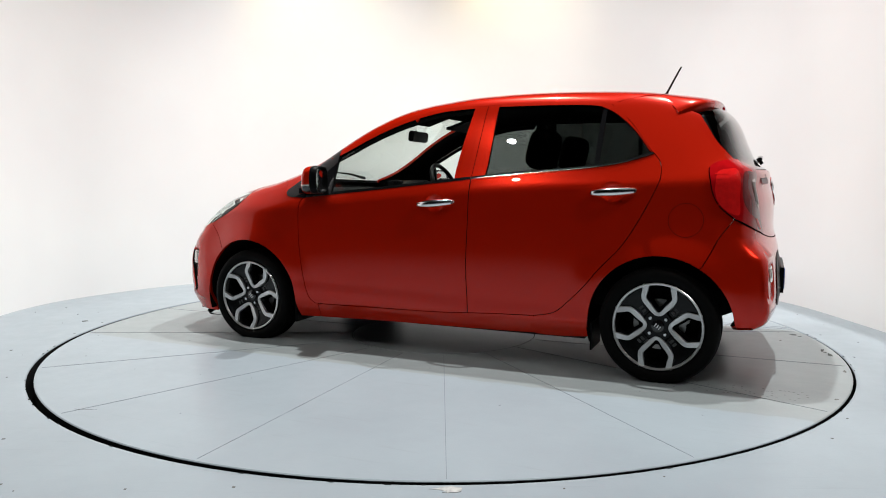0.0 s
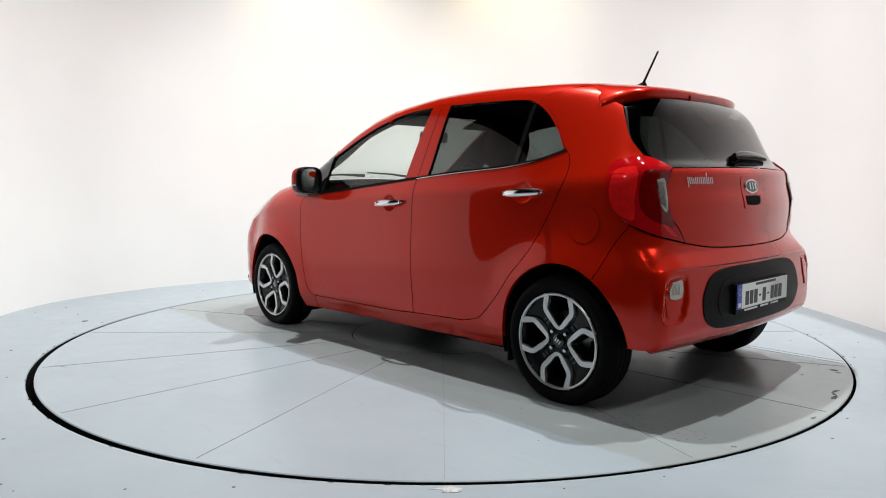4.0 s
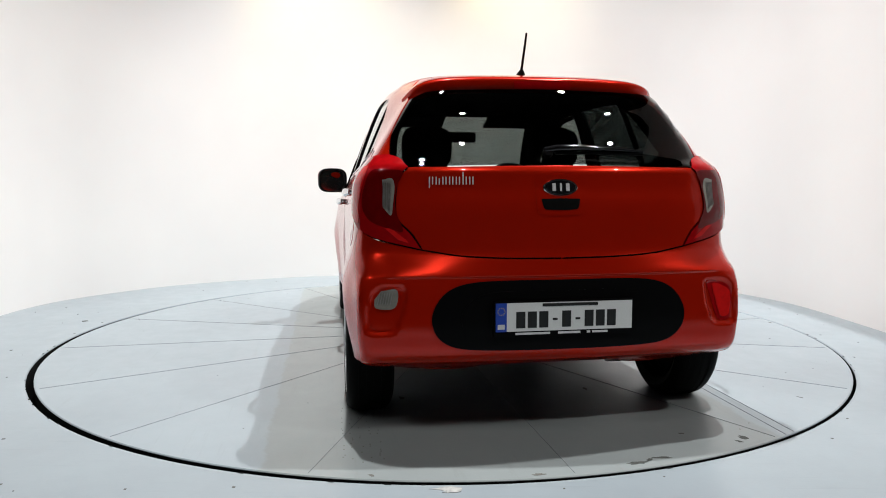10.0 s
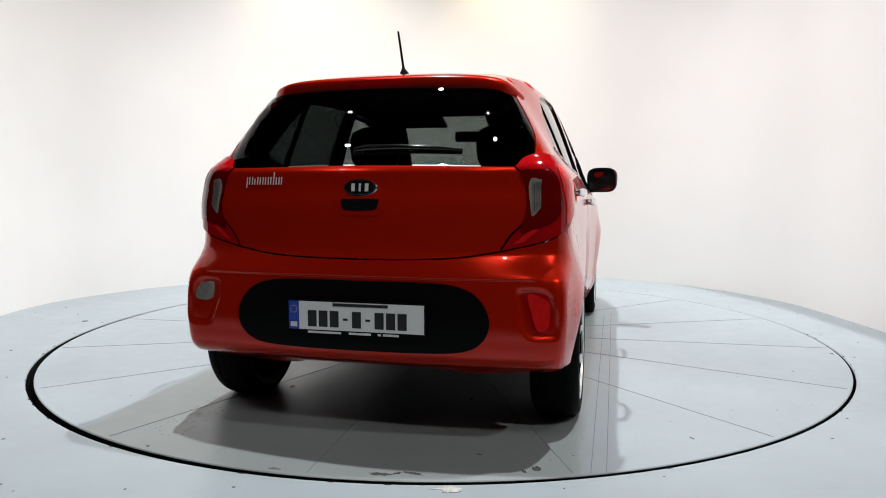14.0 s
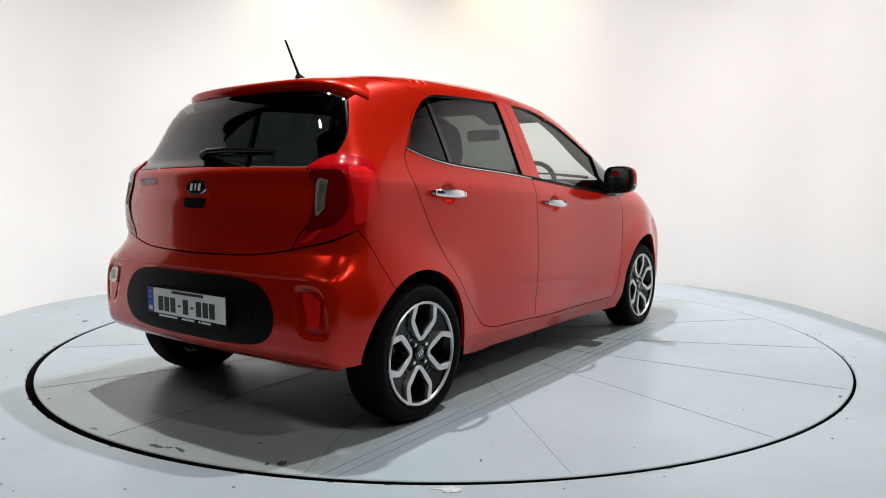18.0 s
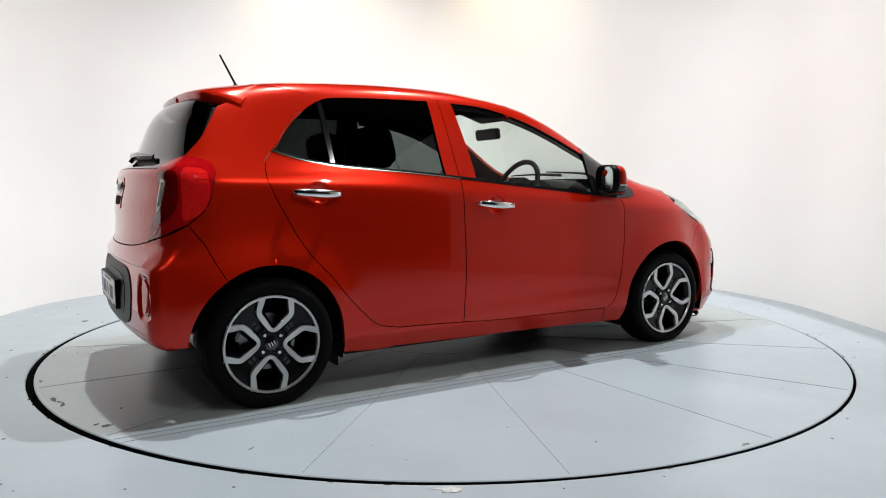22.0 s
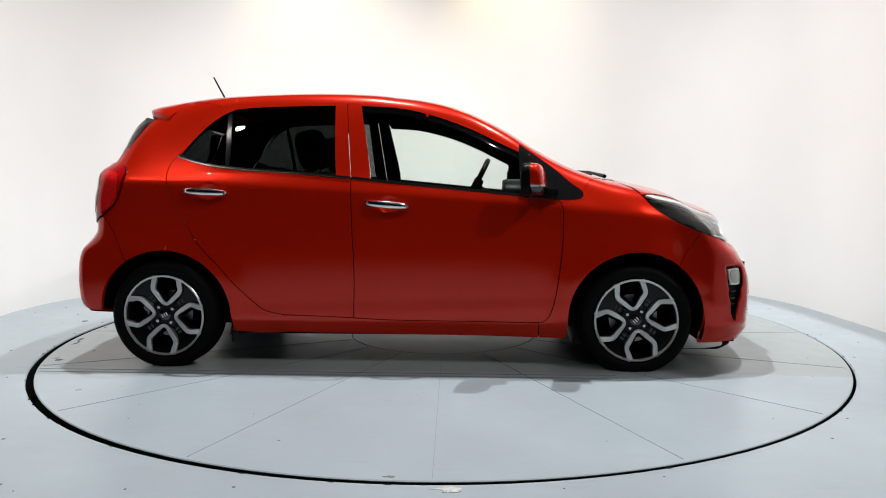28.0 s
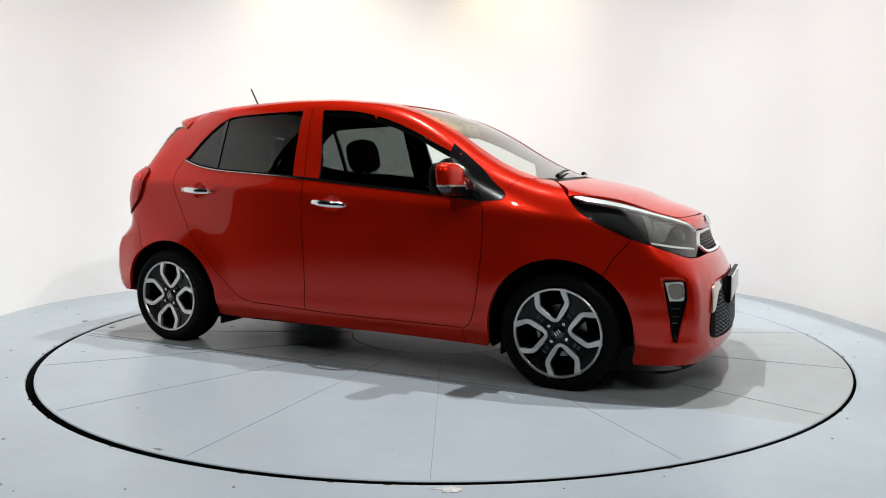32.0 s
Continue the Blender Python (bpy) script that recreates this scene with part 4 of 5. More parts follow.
def bumper():
    side3 = lambda pts: [tuple(on_side(x, z)) for x, z in pts]
    seam = [(-1.634, 0.508, 0.700), (-1.585, 0.658, 0.735), (-1.513, 0.726, 0.777)]
    down = [(-1.513, 0.726, 0.777), (-1.457, 0.743, 0.704), (-1.421, 0.756, 0.638), (-1.385, 0.784, 0.562)]
    arc = side3(arch(-HUB_X, 122, 175, 7))
    foot = [(-1.537, 0.770, 0.292), (-1.575, 0.755, 0.288)]
    low = [(-1.60, 0.735, 0.290), (-1.612, 0.680, 0.262), (-1.60, 0.600, 0.236), (-1.58, 0.490, 0.224), (-1.58, 0.350, 0.227), (-1.64, 0.240, 0.258), (-1.66, 0.0, 0.265)]
    top = [(-1.70, 0.0, 0.668), (-1.690, 0.22, 0.671), (-1.669, 0.378, 0.680), (-1.634, 0.508, 0.700)]
    left = joined(on_back(*top), on_back(*seam), on_back(*down), on_back(*arc), on_back(*foot), on_back(*low))
    right = [(-u, v) for u, v in left[::-1]]
    b = panel("rear_bumper", "round_back", joined(left + right), RED, CAR, cell=0.03, gap=0.0015, label="red rear bumper", edge=RED, dish=pocket_hollow, fine=[([k * (POCKET_U + d) for d in np.arange(-0.055, 0.056, 0.011) for k in (1, -1)], [0.598 + 0.003 * k for k in range(6)] + list(np.arange(0.385, 0.59, 0.013)))])
    half = [(0.0, 0.592), (0.22, 0.592), (0.34, 0.585), (0.415, 0.562), (0.462, 0.518), (0.484, 0.46), (0.470, 0.402), (0.425, 0.362), (0.35, 0.344), (0.2, 0.338), (0.0, 0.337)]
    curve = bend(half, 4)
    oval = joined(list(curve) + [(-u, v) for u, v in curve[::-1]])
    c = panel("number_plate_field", "back", oval, BLACK, b, gap=0, lift=0.004, thick=0.008, label="wide black plastic insert round the number plate")
    small = [(u * 0.78, 0.462 + (v - 0.464) * 0.72) for u, v in oval]
    panel("inner_step", "back", small, BLACK, c, gap=0, lift=0.006, thick=0.004)
    plate(c)
    for s in (1, -1):
        vent = [(0.594, 0.570), (0.660, 0.563), (0.700, 0.540), (0.706, 0.500), (0.700, 0.435), (0.672, 0.415), (0.640, 0.424), (0.620, 0.470), (0.602, 0.530)]
        z_of = lambda pts: [tuple(lifted("back", [p])[0]) for p in pts]
        outline = joined(bend(on_back(*z_of(vent)), 4, True))
        pocket = panel("lamp_pocket", "round_back", outline, RED if s > 0 else LENS_MID, b, s, gap=0, lift=0.003, thick=0.004, cell=0.012, dish=pocket_hollow)
        if s > 0:
            lens = [(0.664, 0.560), (0.606, 0.562), (0.616, 0.500), (0.682, 0.498), (0.688, 0.530)]
            panel("reversing_lamp", "round_back", joined(on_back(*z_of(lens))), LENS_CLEAR, pocket, s, gap=0, lift=0.010, thick=0.008, cell=0.012, dish=pocket_hollow, label="clear ribbed reversing lamp")
            for k in range(6):
                y = 0.622 + 0.009 * k
                bar = on_back(*z_of([(y, 0.553), (y + 0.003, 0.553), (y + 0.012, 0.512), (y + 0.009, 0.512)]))
                panel("lens_line", "round_back", bar, STEEL, pocket, s, gap=0, lift=0.0108, thick=0.001, dish=pocket_hollow)
        else:
            lens = [(0.615, 0.558), (0.655, 0.553), (0.690, 0.530), (0.694, 0.500), (0.688, 0.445), (0.668, 0.430), (0.648, 0.438), (0.630, 0.490)]
            panel("fog_lens", "round_back", joined(bend(on_back(*z_of(lens)), 4, True)), LENS_RED, pocket, s, gap=0, lift=0.008, thick=0.006, cell=0.012, dish=pocket_hollow, label="red rear fog lens")


def plate(parent):
    """White plate with a blue band; its number and the line under it are plain bars."""
    x = float(lifted("back", [(0, 0.464)])[0][0]) - 0.012
    flat = lambda y0, y1, z0, z1, d0, d1: ((x - d1, y0, z0), (x - d0, y1, z1))
    bm = bmesh.new()
    box(bm, *flat(-0.265, 0.265, 0.392, 0.520, -0.012, 0.004))
    holder = part("plate_holder", bm, BLACK, parent, "black plastic plate holder", bevel=0.003)
    bm = bmesh.new()
    box(bm, *flat(-0.258, 0.258, 0.411, 0.515, 0.004, 0.007))
    part("number_plate", bm, PLATE, holder, "white number plate with a blue band", smooth=False)
    bm = bmesh.new()
    box(bm, *flat(0.218, 0.2585, 0.411, 0.5152, 0.0045, 0.0078))
    part("blue_band", bm, PLATEBLUE, holder, smooth=False)
    face = Matrix.Translation((x - 0.0072, 0, 0.463)) @ Matrix(((0, 0, -1, 0), (-1, 0, 0, 0), (0, 1, 0, 0), (0, 0, 0, 1)))
    for u0, u1, v, h in ((-0.085, 0.125, 0.043, 0.0055), (-0.2515, -0.2255, -0.034, 0.009)):
        bm = bmesh.new()
        box(bm, (u0, v - h, 0.0), (u1, v + h, 0.0012), face)
        part("word_bar", bm, LETTER if v > 0 else WHITEPRINT, holder, smooth=False)
    for k in range(9):
        w = 0.034 if k not in (3, 5) else 0.018
        h = 0.030 if k not in (3, 5) else 0.004
        u = -0.166 + 0.043 * k
        bm = bmesh.new()
        box(bm, (u - w / 2, -0.010 - h, 0), (u + w / 2, -0.010 + h, 0.0008), face)
        part("number_bar", bm, LETTER, holder, smooth=False)
    for u0, u1 in ((-0.185, -0.055), (-0.025, 0.060), (0.085, 0.098), (0.105, 0.165)):
        bm = bmesh.new()
        box(bm, (u0, -0.065, -0.002), (u1, -0.057, -0.0022 + 0.0004), face)
        part("dealer_bar", bm, WHITEPRINT, holder, smooth=False)
    for k in range(12):
        a = math.pi * k / 6
        bm = bmesh.new()
        box(bm, (-0.0014, -0.0014, 0.0006), (0.0014, 0.0014, 0.0011), face @ pose(-0.238 + 0.013 * math.cos(a), 0.022 + 0.013 * math.sin(a), 0))
        part("star_mark", bm, simple_yellow, holder, smooth=False)


simple_yellow = simple("yellow_print", (0.75, 0.55, 0.02), 0.5, scale=100)


def spoiler():
    """Roof spoiler: lip over the rear window, thin at the ends, with the high brake lamp in it."""
    rings = []
    for k in range(41):
        y = -0.552 + 1.104 * k / 40
        e = abs(y) / 0.552
        a = lifted("top", [(-1.172 + 0.03 * e ** 4, y * (1 - 0.18 * e ** 6))])[0]
        xt = -1.428 + 0.060 * e ** 2.5 + 0.125 * e ** 10
        drop = 0.030 * e ** 4 + 0.045 * e ** 12
        zt = 1.357 - drop * 0.9
        zl = 1.309 - 0.010 * e ** 2 - drop * 0.5
        ye = y * (1 - 0.02 * e ** 6)
        glass_x = float(lifted("back", [(y, zl - 0.004)])[0][0])
        rings.append([(a[0], a[1], a[2]),
                      (a[0] * 0.6 + xt * 0.4, 0.6 * a[1] + 0.4 * ye, a[2] * 0.6 + zt * 0.4 + 0.006 * (1 - e ** 4)),
                      (a[0] * 0.2 + xt * 0.8, 0.2 * a[1] + 0.8 * ye, a[2] * 0.2 + zt * 0.8 + 0.005),
                      (xt + 0.006, ye, zt + 0.001), (xt, ye, zt - 0.006),
                      (xt + 0.006, ye, zl + 0.006), (xt + 0.014, ye, zl),
                      (min(max(glass_x + 0.03, xt + 0.03), xt + 0.06), y * (1 - 0.07 * e ** 6), zl - 0.008), (a[0] - 0.01, a[1], a[2] - 0.05), (a[0] + 0.0, a[1], a[2] - 0.02)])
    bm = bmesh.new()
    loft(bm, rings)
    sp = part("spoiler", bm, RED, CAR, "red roof spoiler over the rear window", angle=50)
    bm = bmesh.new()
    rows = []
    for k in range(9):
        y = -0.115 + 0.23 * k / 8
        e = abs(y) / 0.522
        x, z = -1.4245 + 0.085 * e ** 2.5, 1.346
        rows.append([(x - 0.005, y, z - 0.001), (x - 0.009, y, z - 0.015), (x - 0.004, y, z - 0.030), (x + 0.010, y, z - 0.026), (x + 0.010, y, z - 0.004)])
    loft(bm, rows)
    part("high_brake_lamp", bm, LENS_MID, sp, "dark red high brake lamp")
    # aerial on the roof
    base = lifted("top", [(-1.105, 0.0)])[0]
    bm = bmesh.new()
    ring = lambda f, dx, dz: [base + np.array((0.045 * f * math.cos(a) + dx, 0.020 * f * math.sin(a), dz)) for a in np.linspace(0, 2 * math.pi, 16, endpoint=False)]
    loft(bm, [ring(1, 0.01, -0.006), ring(0.95, 0.01, 0.004), ring(0.6, -0.002, 0.016), ring(0.22, -0.012, 0.026)])
    foot = part("aerial", bm, BLACK, CAR, "black roof aerial on a small foot")
    bm = bmesh.new()
    a, b = Vector(base) + Vector((-0.010, 0, 0.02)), Vector((-1.192, 0, 1.582))
    tube(bm, [a, a.lerp(b, 0.1), a.lerp(b, 0.9), b], [0.0075, 0.0058, 0.0048, 0.0042], 8)
    part("mast", bm, BLACK, foot)

def wheel(x, s, phase, z0, face):
    """An alloy wheel: tyre, barrel, four bright U-shaped spokes with dark pockets, cap and nuts."""
    R, rim = 0.279, 0.2085
    at = pose(x, s * face, z0) @ Matrix.Diagonal((1, s, 1, 1))

    def put(name, bm, mat, parent, label="", smooth=True, bevel=0.0, angle=35):
        bmesh.ops.transform(bm, matrix=at, verts=bm.verts)
        return part(name, bm, mat, parent, label, smooth, bevel, angle)

    bm = bmesh.new()
    spun(bm, [(rim - 0.004, -0.012), (rim - 0.010, -0.020), (0.186, -0.05), (0.178, -0.16), (0.172, -0.16), (0.180, -0.05), (0.200, -0.016)], 64, "y", True)
    w = put("wheel", bm, DARKALLOY, CAR, "alloy wheel with bright U-shaped spokes and black tyre")
    bm = bmesh.new()
    spun(bm, [(rim - 0.002, -0.020), (rim + 0.004, -0.012), (rim + 0.016, -0.004), (rim + 0.034, 0.000), (rim + 0.050, -0.004), (R - 0.010, -0.014), (R - 0.003, -0.026), (R, -0.040), (R + 0.001, -0.09),
              (R, -0.150), (R - 0.006, -0.168), (R - 0.024, -0.182), (rim + 0.03, -0.190), (rim, -0.175)], 96, "y", True)
    low = 0.0015 - z0
    for v in bm.verts:
        v.co.z = max(v.co.z, low)
    tyre = put("tyre", bm, RUBBER, w, "black rubber tyre")
    for k in range(4):
        bm = bmesh.new()
        o = -0.050 - 0.030 * k
        spun(bm, [(R + 0.0025, o - 0.0035), (R + 0.0025, o + 0.0035), (R - 0.004, o + 0.0035), (R - 0.004, o - 0.0035)], 96, "y", True)
        for v in bm.verts:
            v.co.z = max(v.co.z, low)
        put("tread_ring", bm, RUBBER, tyre)
    # bright machined outer ring
    bm = bmesh.new()
    spun(bm, [(rim, -0.012), (rim + 0.001, -0.006), (rim - 0.003, -0.002), (rim - 0.009, -0.004), (rim - 0.012, -0.012)], 96, "y", True)
    put("rim_ring", bm, ALLOY, w, "bright machined rim edge")
    # back plate that closes the view behind the spokes, brake disc
    bm = bmesh.new()
    spun(bm, [(0.0, -0.115), (0.18, -0.115), (0.18, -0.125), (0.0, -0.125)], 48)
    put("back_plate", bm, UNDER, w)
    bm = bmesh.new()
    spun(bm, [(0.07, -0.085), (0.122, -0.085), (0.122, -0.105), (0.07, -0.105)], 48, "y", True)
    put("brake_disc", bm, STEEL, w, "grey steel brake disc")
    bm = bmesh.new()
    box(bm, (-0.055, -0.105, 0.075), (0.055, -0.072, 0.135), Matrix.Rotation(radians(-60), 4, "Y"))
    put("brake_caliper", bm, STEEL, w, bevel=0.008)
    # hub disc
    bm = bmesh.new()
    spun(bm, [(0.0, -0.030), (0.070, -0.030), (0.082, -0.040), (0.082, -0.085), (0.0, -0.085)], 40)
    put("hub", bm, DARKALLOY, w)
    for k in range(4):
        turn = Matrix.Rotation(-radians(phase + 90 * k), 4, "Y")
        # bright U: two legs from the rim that meet near the hub
        half = bend([(0.197, 0.062), (0.170, 0.0655), (0.142, 0.070), (0.124, 0.0665), (0.098, 0.046), (0.072, 0.0235), (0.0605, 0.011), (0.0575, 0.0)], 4)
        mid = [(r, y) for r, y in half] + [(r, -y) for r, y in half[-2::-1]]
        wid = [0.0115 + 0.0030 * max(0.0, (math.hypot(r, y) - 0.16) / 0.05) - 0.0030 * max(0.0, 1 - (r - 0.0575) / 0.03) for r, y in mid]
        rows = []
        for i, (r, y) in enumerate(mid):
            a, b = mid[max(i - 1, 0)], mid[min(i + 1, len(mid) - 1)]
            d = Vector((b[0] - a[0], b[1] - a[1])).normalized()
            n = Vector((-d.y, d.x)) * wid[i]
            z = -0.006 - 0.020 * max(0.0, 1 - math.hypot(r, y) / 0.2)
            ring = []
            for f, dz in ((1, -0.045), (1, -0.0012), (0.92, 0.0), (-0.92, 0.0), (-1, -0.0012), (-1, -0.045)):
                ring.append((r + n.x * f, z + dz, y + n.y * f))
            rows.append(ring)
        bm = bmesh.new()
        loft(bm, rows)
        bmesh.ops.transform(bm, matrix=turn, verts=bm.verts)
        sp = put("spoke", bm, ALLOY, w, "bright machined U-shaped spoke", angle=25)
        # dark lining inside the U
        rows = []
        for (r, y), wd in list(zip(mid, wid)):
            q = Vector((r, y)) - Vector((0.150, 0))
            q = Vector((0.150, 0)) + q * (1 - 0.016 / max(q.length, 0.03))
            q2 = Vector((0.150, 0)) + (q - Vector((0.150, 0))) * 0.80
            rows.append([(q.x, -0.022, q.y), (q2.x, -0.040, q2.y), (q2.x, -0.075, q2.y), (q.x, -0.06, q.y)])
        bm = bmesh.new()
        loft(bm, rows)
        bmesh.ops.transform(bm, matrix=turn, verts=bm.verts)
        put("pocket_wall", bm, DARKALLOY, w)
        # dark web between two Us
        web = Matrix.Rotation(-radians(phase + 45 + 90 * k), 4, "Y")
        bm = bmesh.new()
        ring = lambda r, h, z0, z1: [(r, z0, -h), (r, z0, h), (r, z1, h), (r, z1, -h)]
        loft(bm, [ring(0.055, 0.016, -0.036, -0.08), ring(0.095, 0.017, -0.036, -0.08), ring(0.125, 0.024, -0.032, -0.07), ring(0.155, 0.046, -0.026, -0.06), ring(0.180, 0.066, -0.020, -0.05), ring(0.194, 0.072, -0.018, -0.05)])
        bmesh.ops.transform(bm, matrix=web, verts=bm.verts)
        put("dark_spoke", bm, DARKALLOY, w, bevel=0.003)
        for r0 in (0.088, 0.108):
            bm = bmesh.new()
            box(bm, (r0, -0.0345, -0.011), (r0 + 0.013, -0.030, 0.011))
            bmesh.ops.transform(bm, matrix=web, verts=bm.verts)
            put("spoke_step", bm, STEPGREY, w, bevel=0.002)
        bm = bmesh.new()
        spun(bm, [(0.0, -0.016), (0.0065, -0.016), (0.009, -0.019), (0.009, -0.034), (0.0125, -0.034), (0.0125, -0.040), (0.0, -0.040)], 6)
        bmesh.ops.transform(bm, matrix=web @ Matrix.Translation((0.050, 0, 0)), verts=bm.verts)
        put("wheel_nut", bm, CHROME, w, "chrome wheel nut", smooth=False)
    bm = bmesh.new()
    spun(bm, [(0.0, -0.018), (0.022, -0.019), (0.029, -0.023), (0.030, -0.04), (0.0, -0.04)], 32)
    cap = put("centre_cap", bm, GLOSSBLACK, w)
    for u in (-0.012, 0.0, 0.012):
        bm = bmesh.new()
        box(bm, (-0.0022, -0.0185, -0.009), (0.0022, -0.0165, 0.009), Matrix.Rotation(radians(58 - phase), 4, "Y") @ Matrix.Translation((u, 0, 0)))
        put("cap_bar", bm, SILVERLETTER, cap, smooth=False)


def sign_pow(v, p):
    return math.copysign(abs(v) ** p, v)


def mirror(s):
    """Door mirror: red shell, black foot and lower part, glass behind, lamp strip in front."""
    c = Vector((0.690, 0.826, 0.962))

    def shell(z0, z1, grow=0.0):
        rows = []
        for k in range(13):
            t = k / 12
            z = z0 + (z1 - z0) * t
            u = (z - c.z) / 0.078
            f = max(0.05, 1 - abs(u) ** 3.2) ** (1 / 3.2)
            rows.append([(c.x + f * (0.046 + grow) * (abs(math.cos(a)) ** 0.75) * (1 if math.cos(a) > 0 else -1) * (1.0 if math.cos(a) > 0 else 0.92) - 0.010 * u,
                          s * (c.y + 0.006 * u + f * (0.092 + grow) * (abs(math.sin(a)) ** 0.62) * (1 if math.sin(a) > 0 else -1) * (1 - 0.0 * math.cos(a))), z) for a in np.linspace(0, 2 * math.pi, 32, endpoint=False)])
        return rows

    bm = bmesh.new()
    loft(bm, shell(0.930, 1.0395))
    turn = Matrix.Translation((c.x, s * c.y, 0)) @ Matrix.Rotation(s * radians(12), 4, "Z") @ Matrix.Translation((-c.x, -s * c.y, 0))
    bmesh.ops.transform(bm, matrix=turn, verts=bm.verts)
    m = part("door_mirror", bm, RED, CAR, "red door mirror with a black foot", angle=60)
    bm = bmesh.new()
    loft(bm, shell(0.8845, 0.9295, 0.001))
    bmesh.ops.transform(bm, matrix=turn, verts=bm.verts)
    part("lower_shell", bm, GLOSSBLACK, m)
    bm = bmesh.new()
    loft(bm, shell(0.9275, 0.9365, 0.0022))
    bmesh.ops.transform(bm, matrix=turn, verts=bm.verts)
    strip = part("lamp_strip", bm, LENS_CLEAR, m, "clear indicator lamp strip")
    bm = bmesh.new()
    rows = []
    oval = lambda x, f, tilt=0.0: [(x + tilt * f * 0.0950 * sign_pow(math.cos(a), 0.6), s * (c.y + f * 0.0950 * sign_pow(math.cos(a), 0.6)), c.z + f * 0.0795 * sign_pow(math.sin(a), 0.6)) for a in np.linspace(0, 2 * math.pi, 36, endpoint=False)]
    loft(bm, [oval(c.x + dx, f) for dx, f in ((-0.016, 0.96), (-0.020, 1.0), (-0.030, 1.012), (-0.050, 1.0), (-0.057, 0.96), (-0.057, 0.89), (-0.030, 0.86))])
    bmesh.ops.transform(bm, matrix=turn, verts=bm.verts)
    part("mirror_rim", bm, BLACK, m, "black plastic mirror rim", angle=50)
    bm = bmesh.new()
    loft(bm, [oval(c.x - 0.042, 0.865, -0.05), oval(c.x - 0.045, 0.865, -0.05)])
    bmesh.ops.transform(bm, matrix=turn, verts=bm.verts)
    part("mirror_glass", bm, CHROME, m, "mirror glass")
    bm = bmesh.new()
    y0 = on_side(0.74, 0.90)[1] - 0.01
    loft(bm, [[(x, s * y, z) for x, z in ((0.66, 0.878 + dz), (0.80, 0.872 + dz), (0.80, 0.902 + dz), (0.68, 0.910 + dz))] for y, dz in ((y0, 0), (y0 + 0.05, 0.005), (c.y - 0.02, 0.012))])
    part("mirror_foot", bm, GLOSSBLACK, m, bevel=0.006)


def fog_hollow(uv):
    """Depth of the fog lamp pockets, and the swelling beside them, over the front bumper's sheet."""
    u, z = np.abs(uv[:, 0]), uv[:, 1]
    a = np.interp(z, (0.25, 0.34, 0.44), (0.546, 0.535, 0.520))
    b = np.interp(z, (0.26, 0.37, 0.52), (0.552, 0.570, 0.592))
    m = ease(-0.006, 0.010, u - a) * ease(0.008, -0.006, u - b) * ease(0.25, 0.29, z) * ease(0.532, 0.516, z)
    return -0.024 * m + 0.010 * np.exp(-((u - 0.485) / 0.035) ** 2) * ease(0.22, 0.34, z) * ease(0.57, 0.50, z) + 0.008 * np.exp(-((z - 0.235) / 0.025) ** 2) * ease(0.42, 0.50, u) * ease(0.62, 0.56, u)


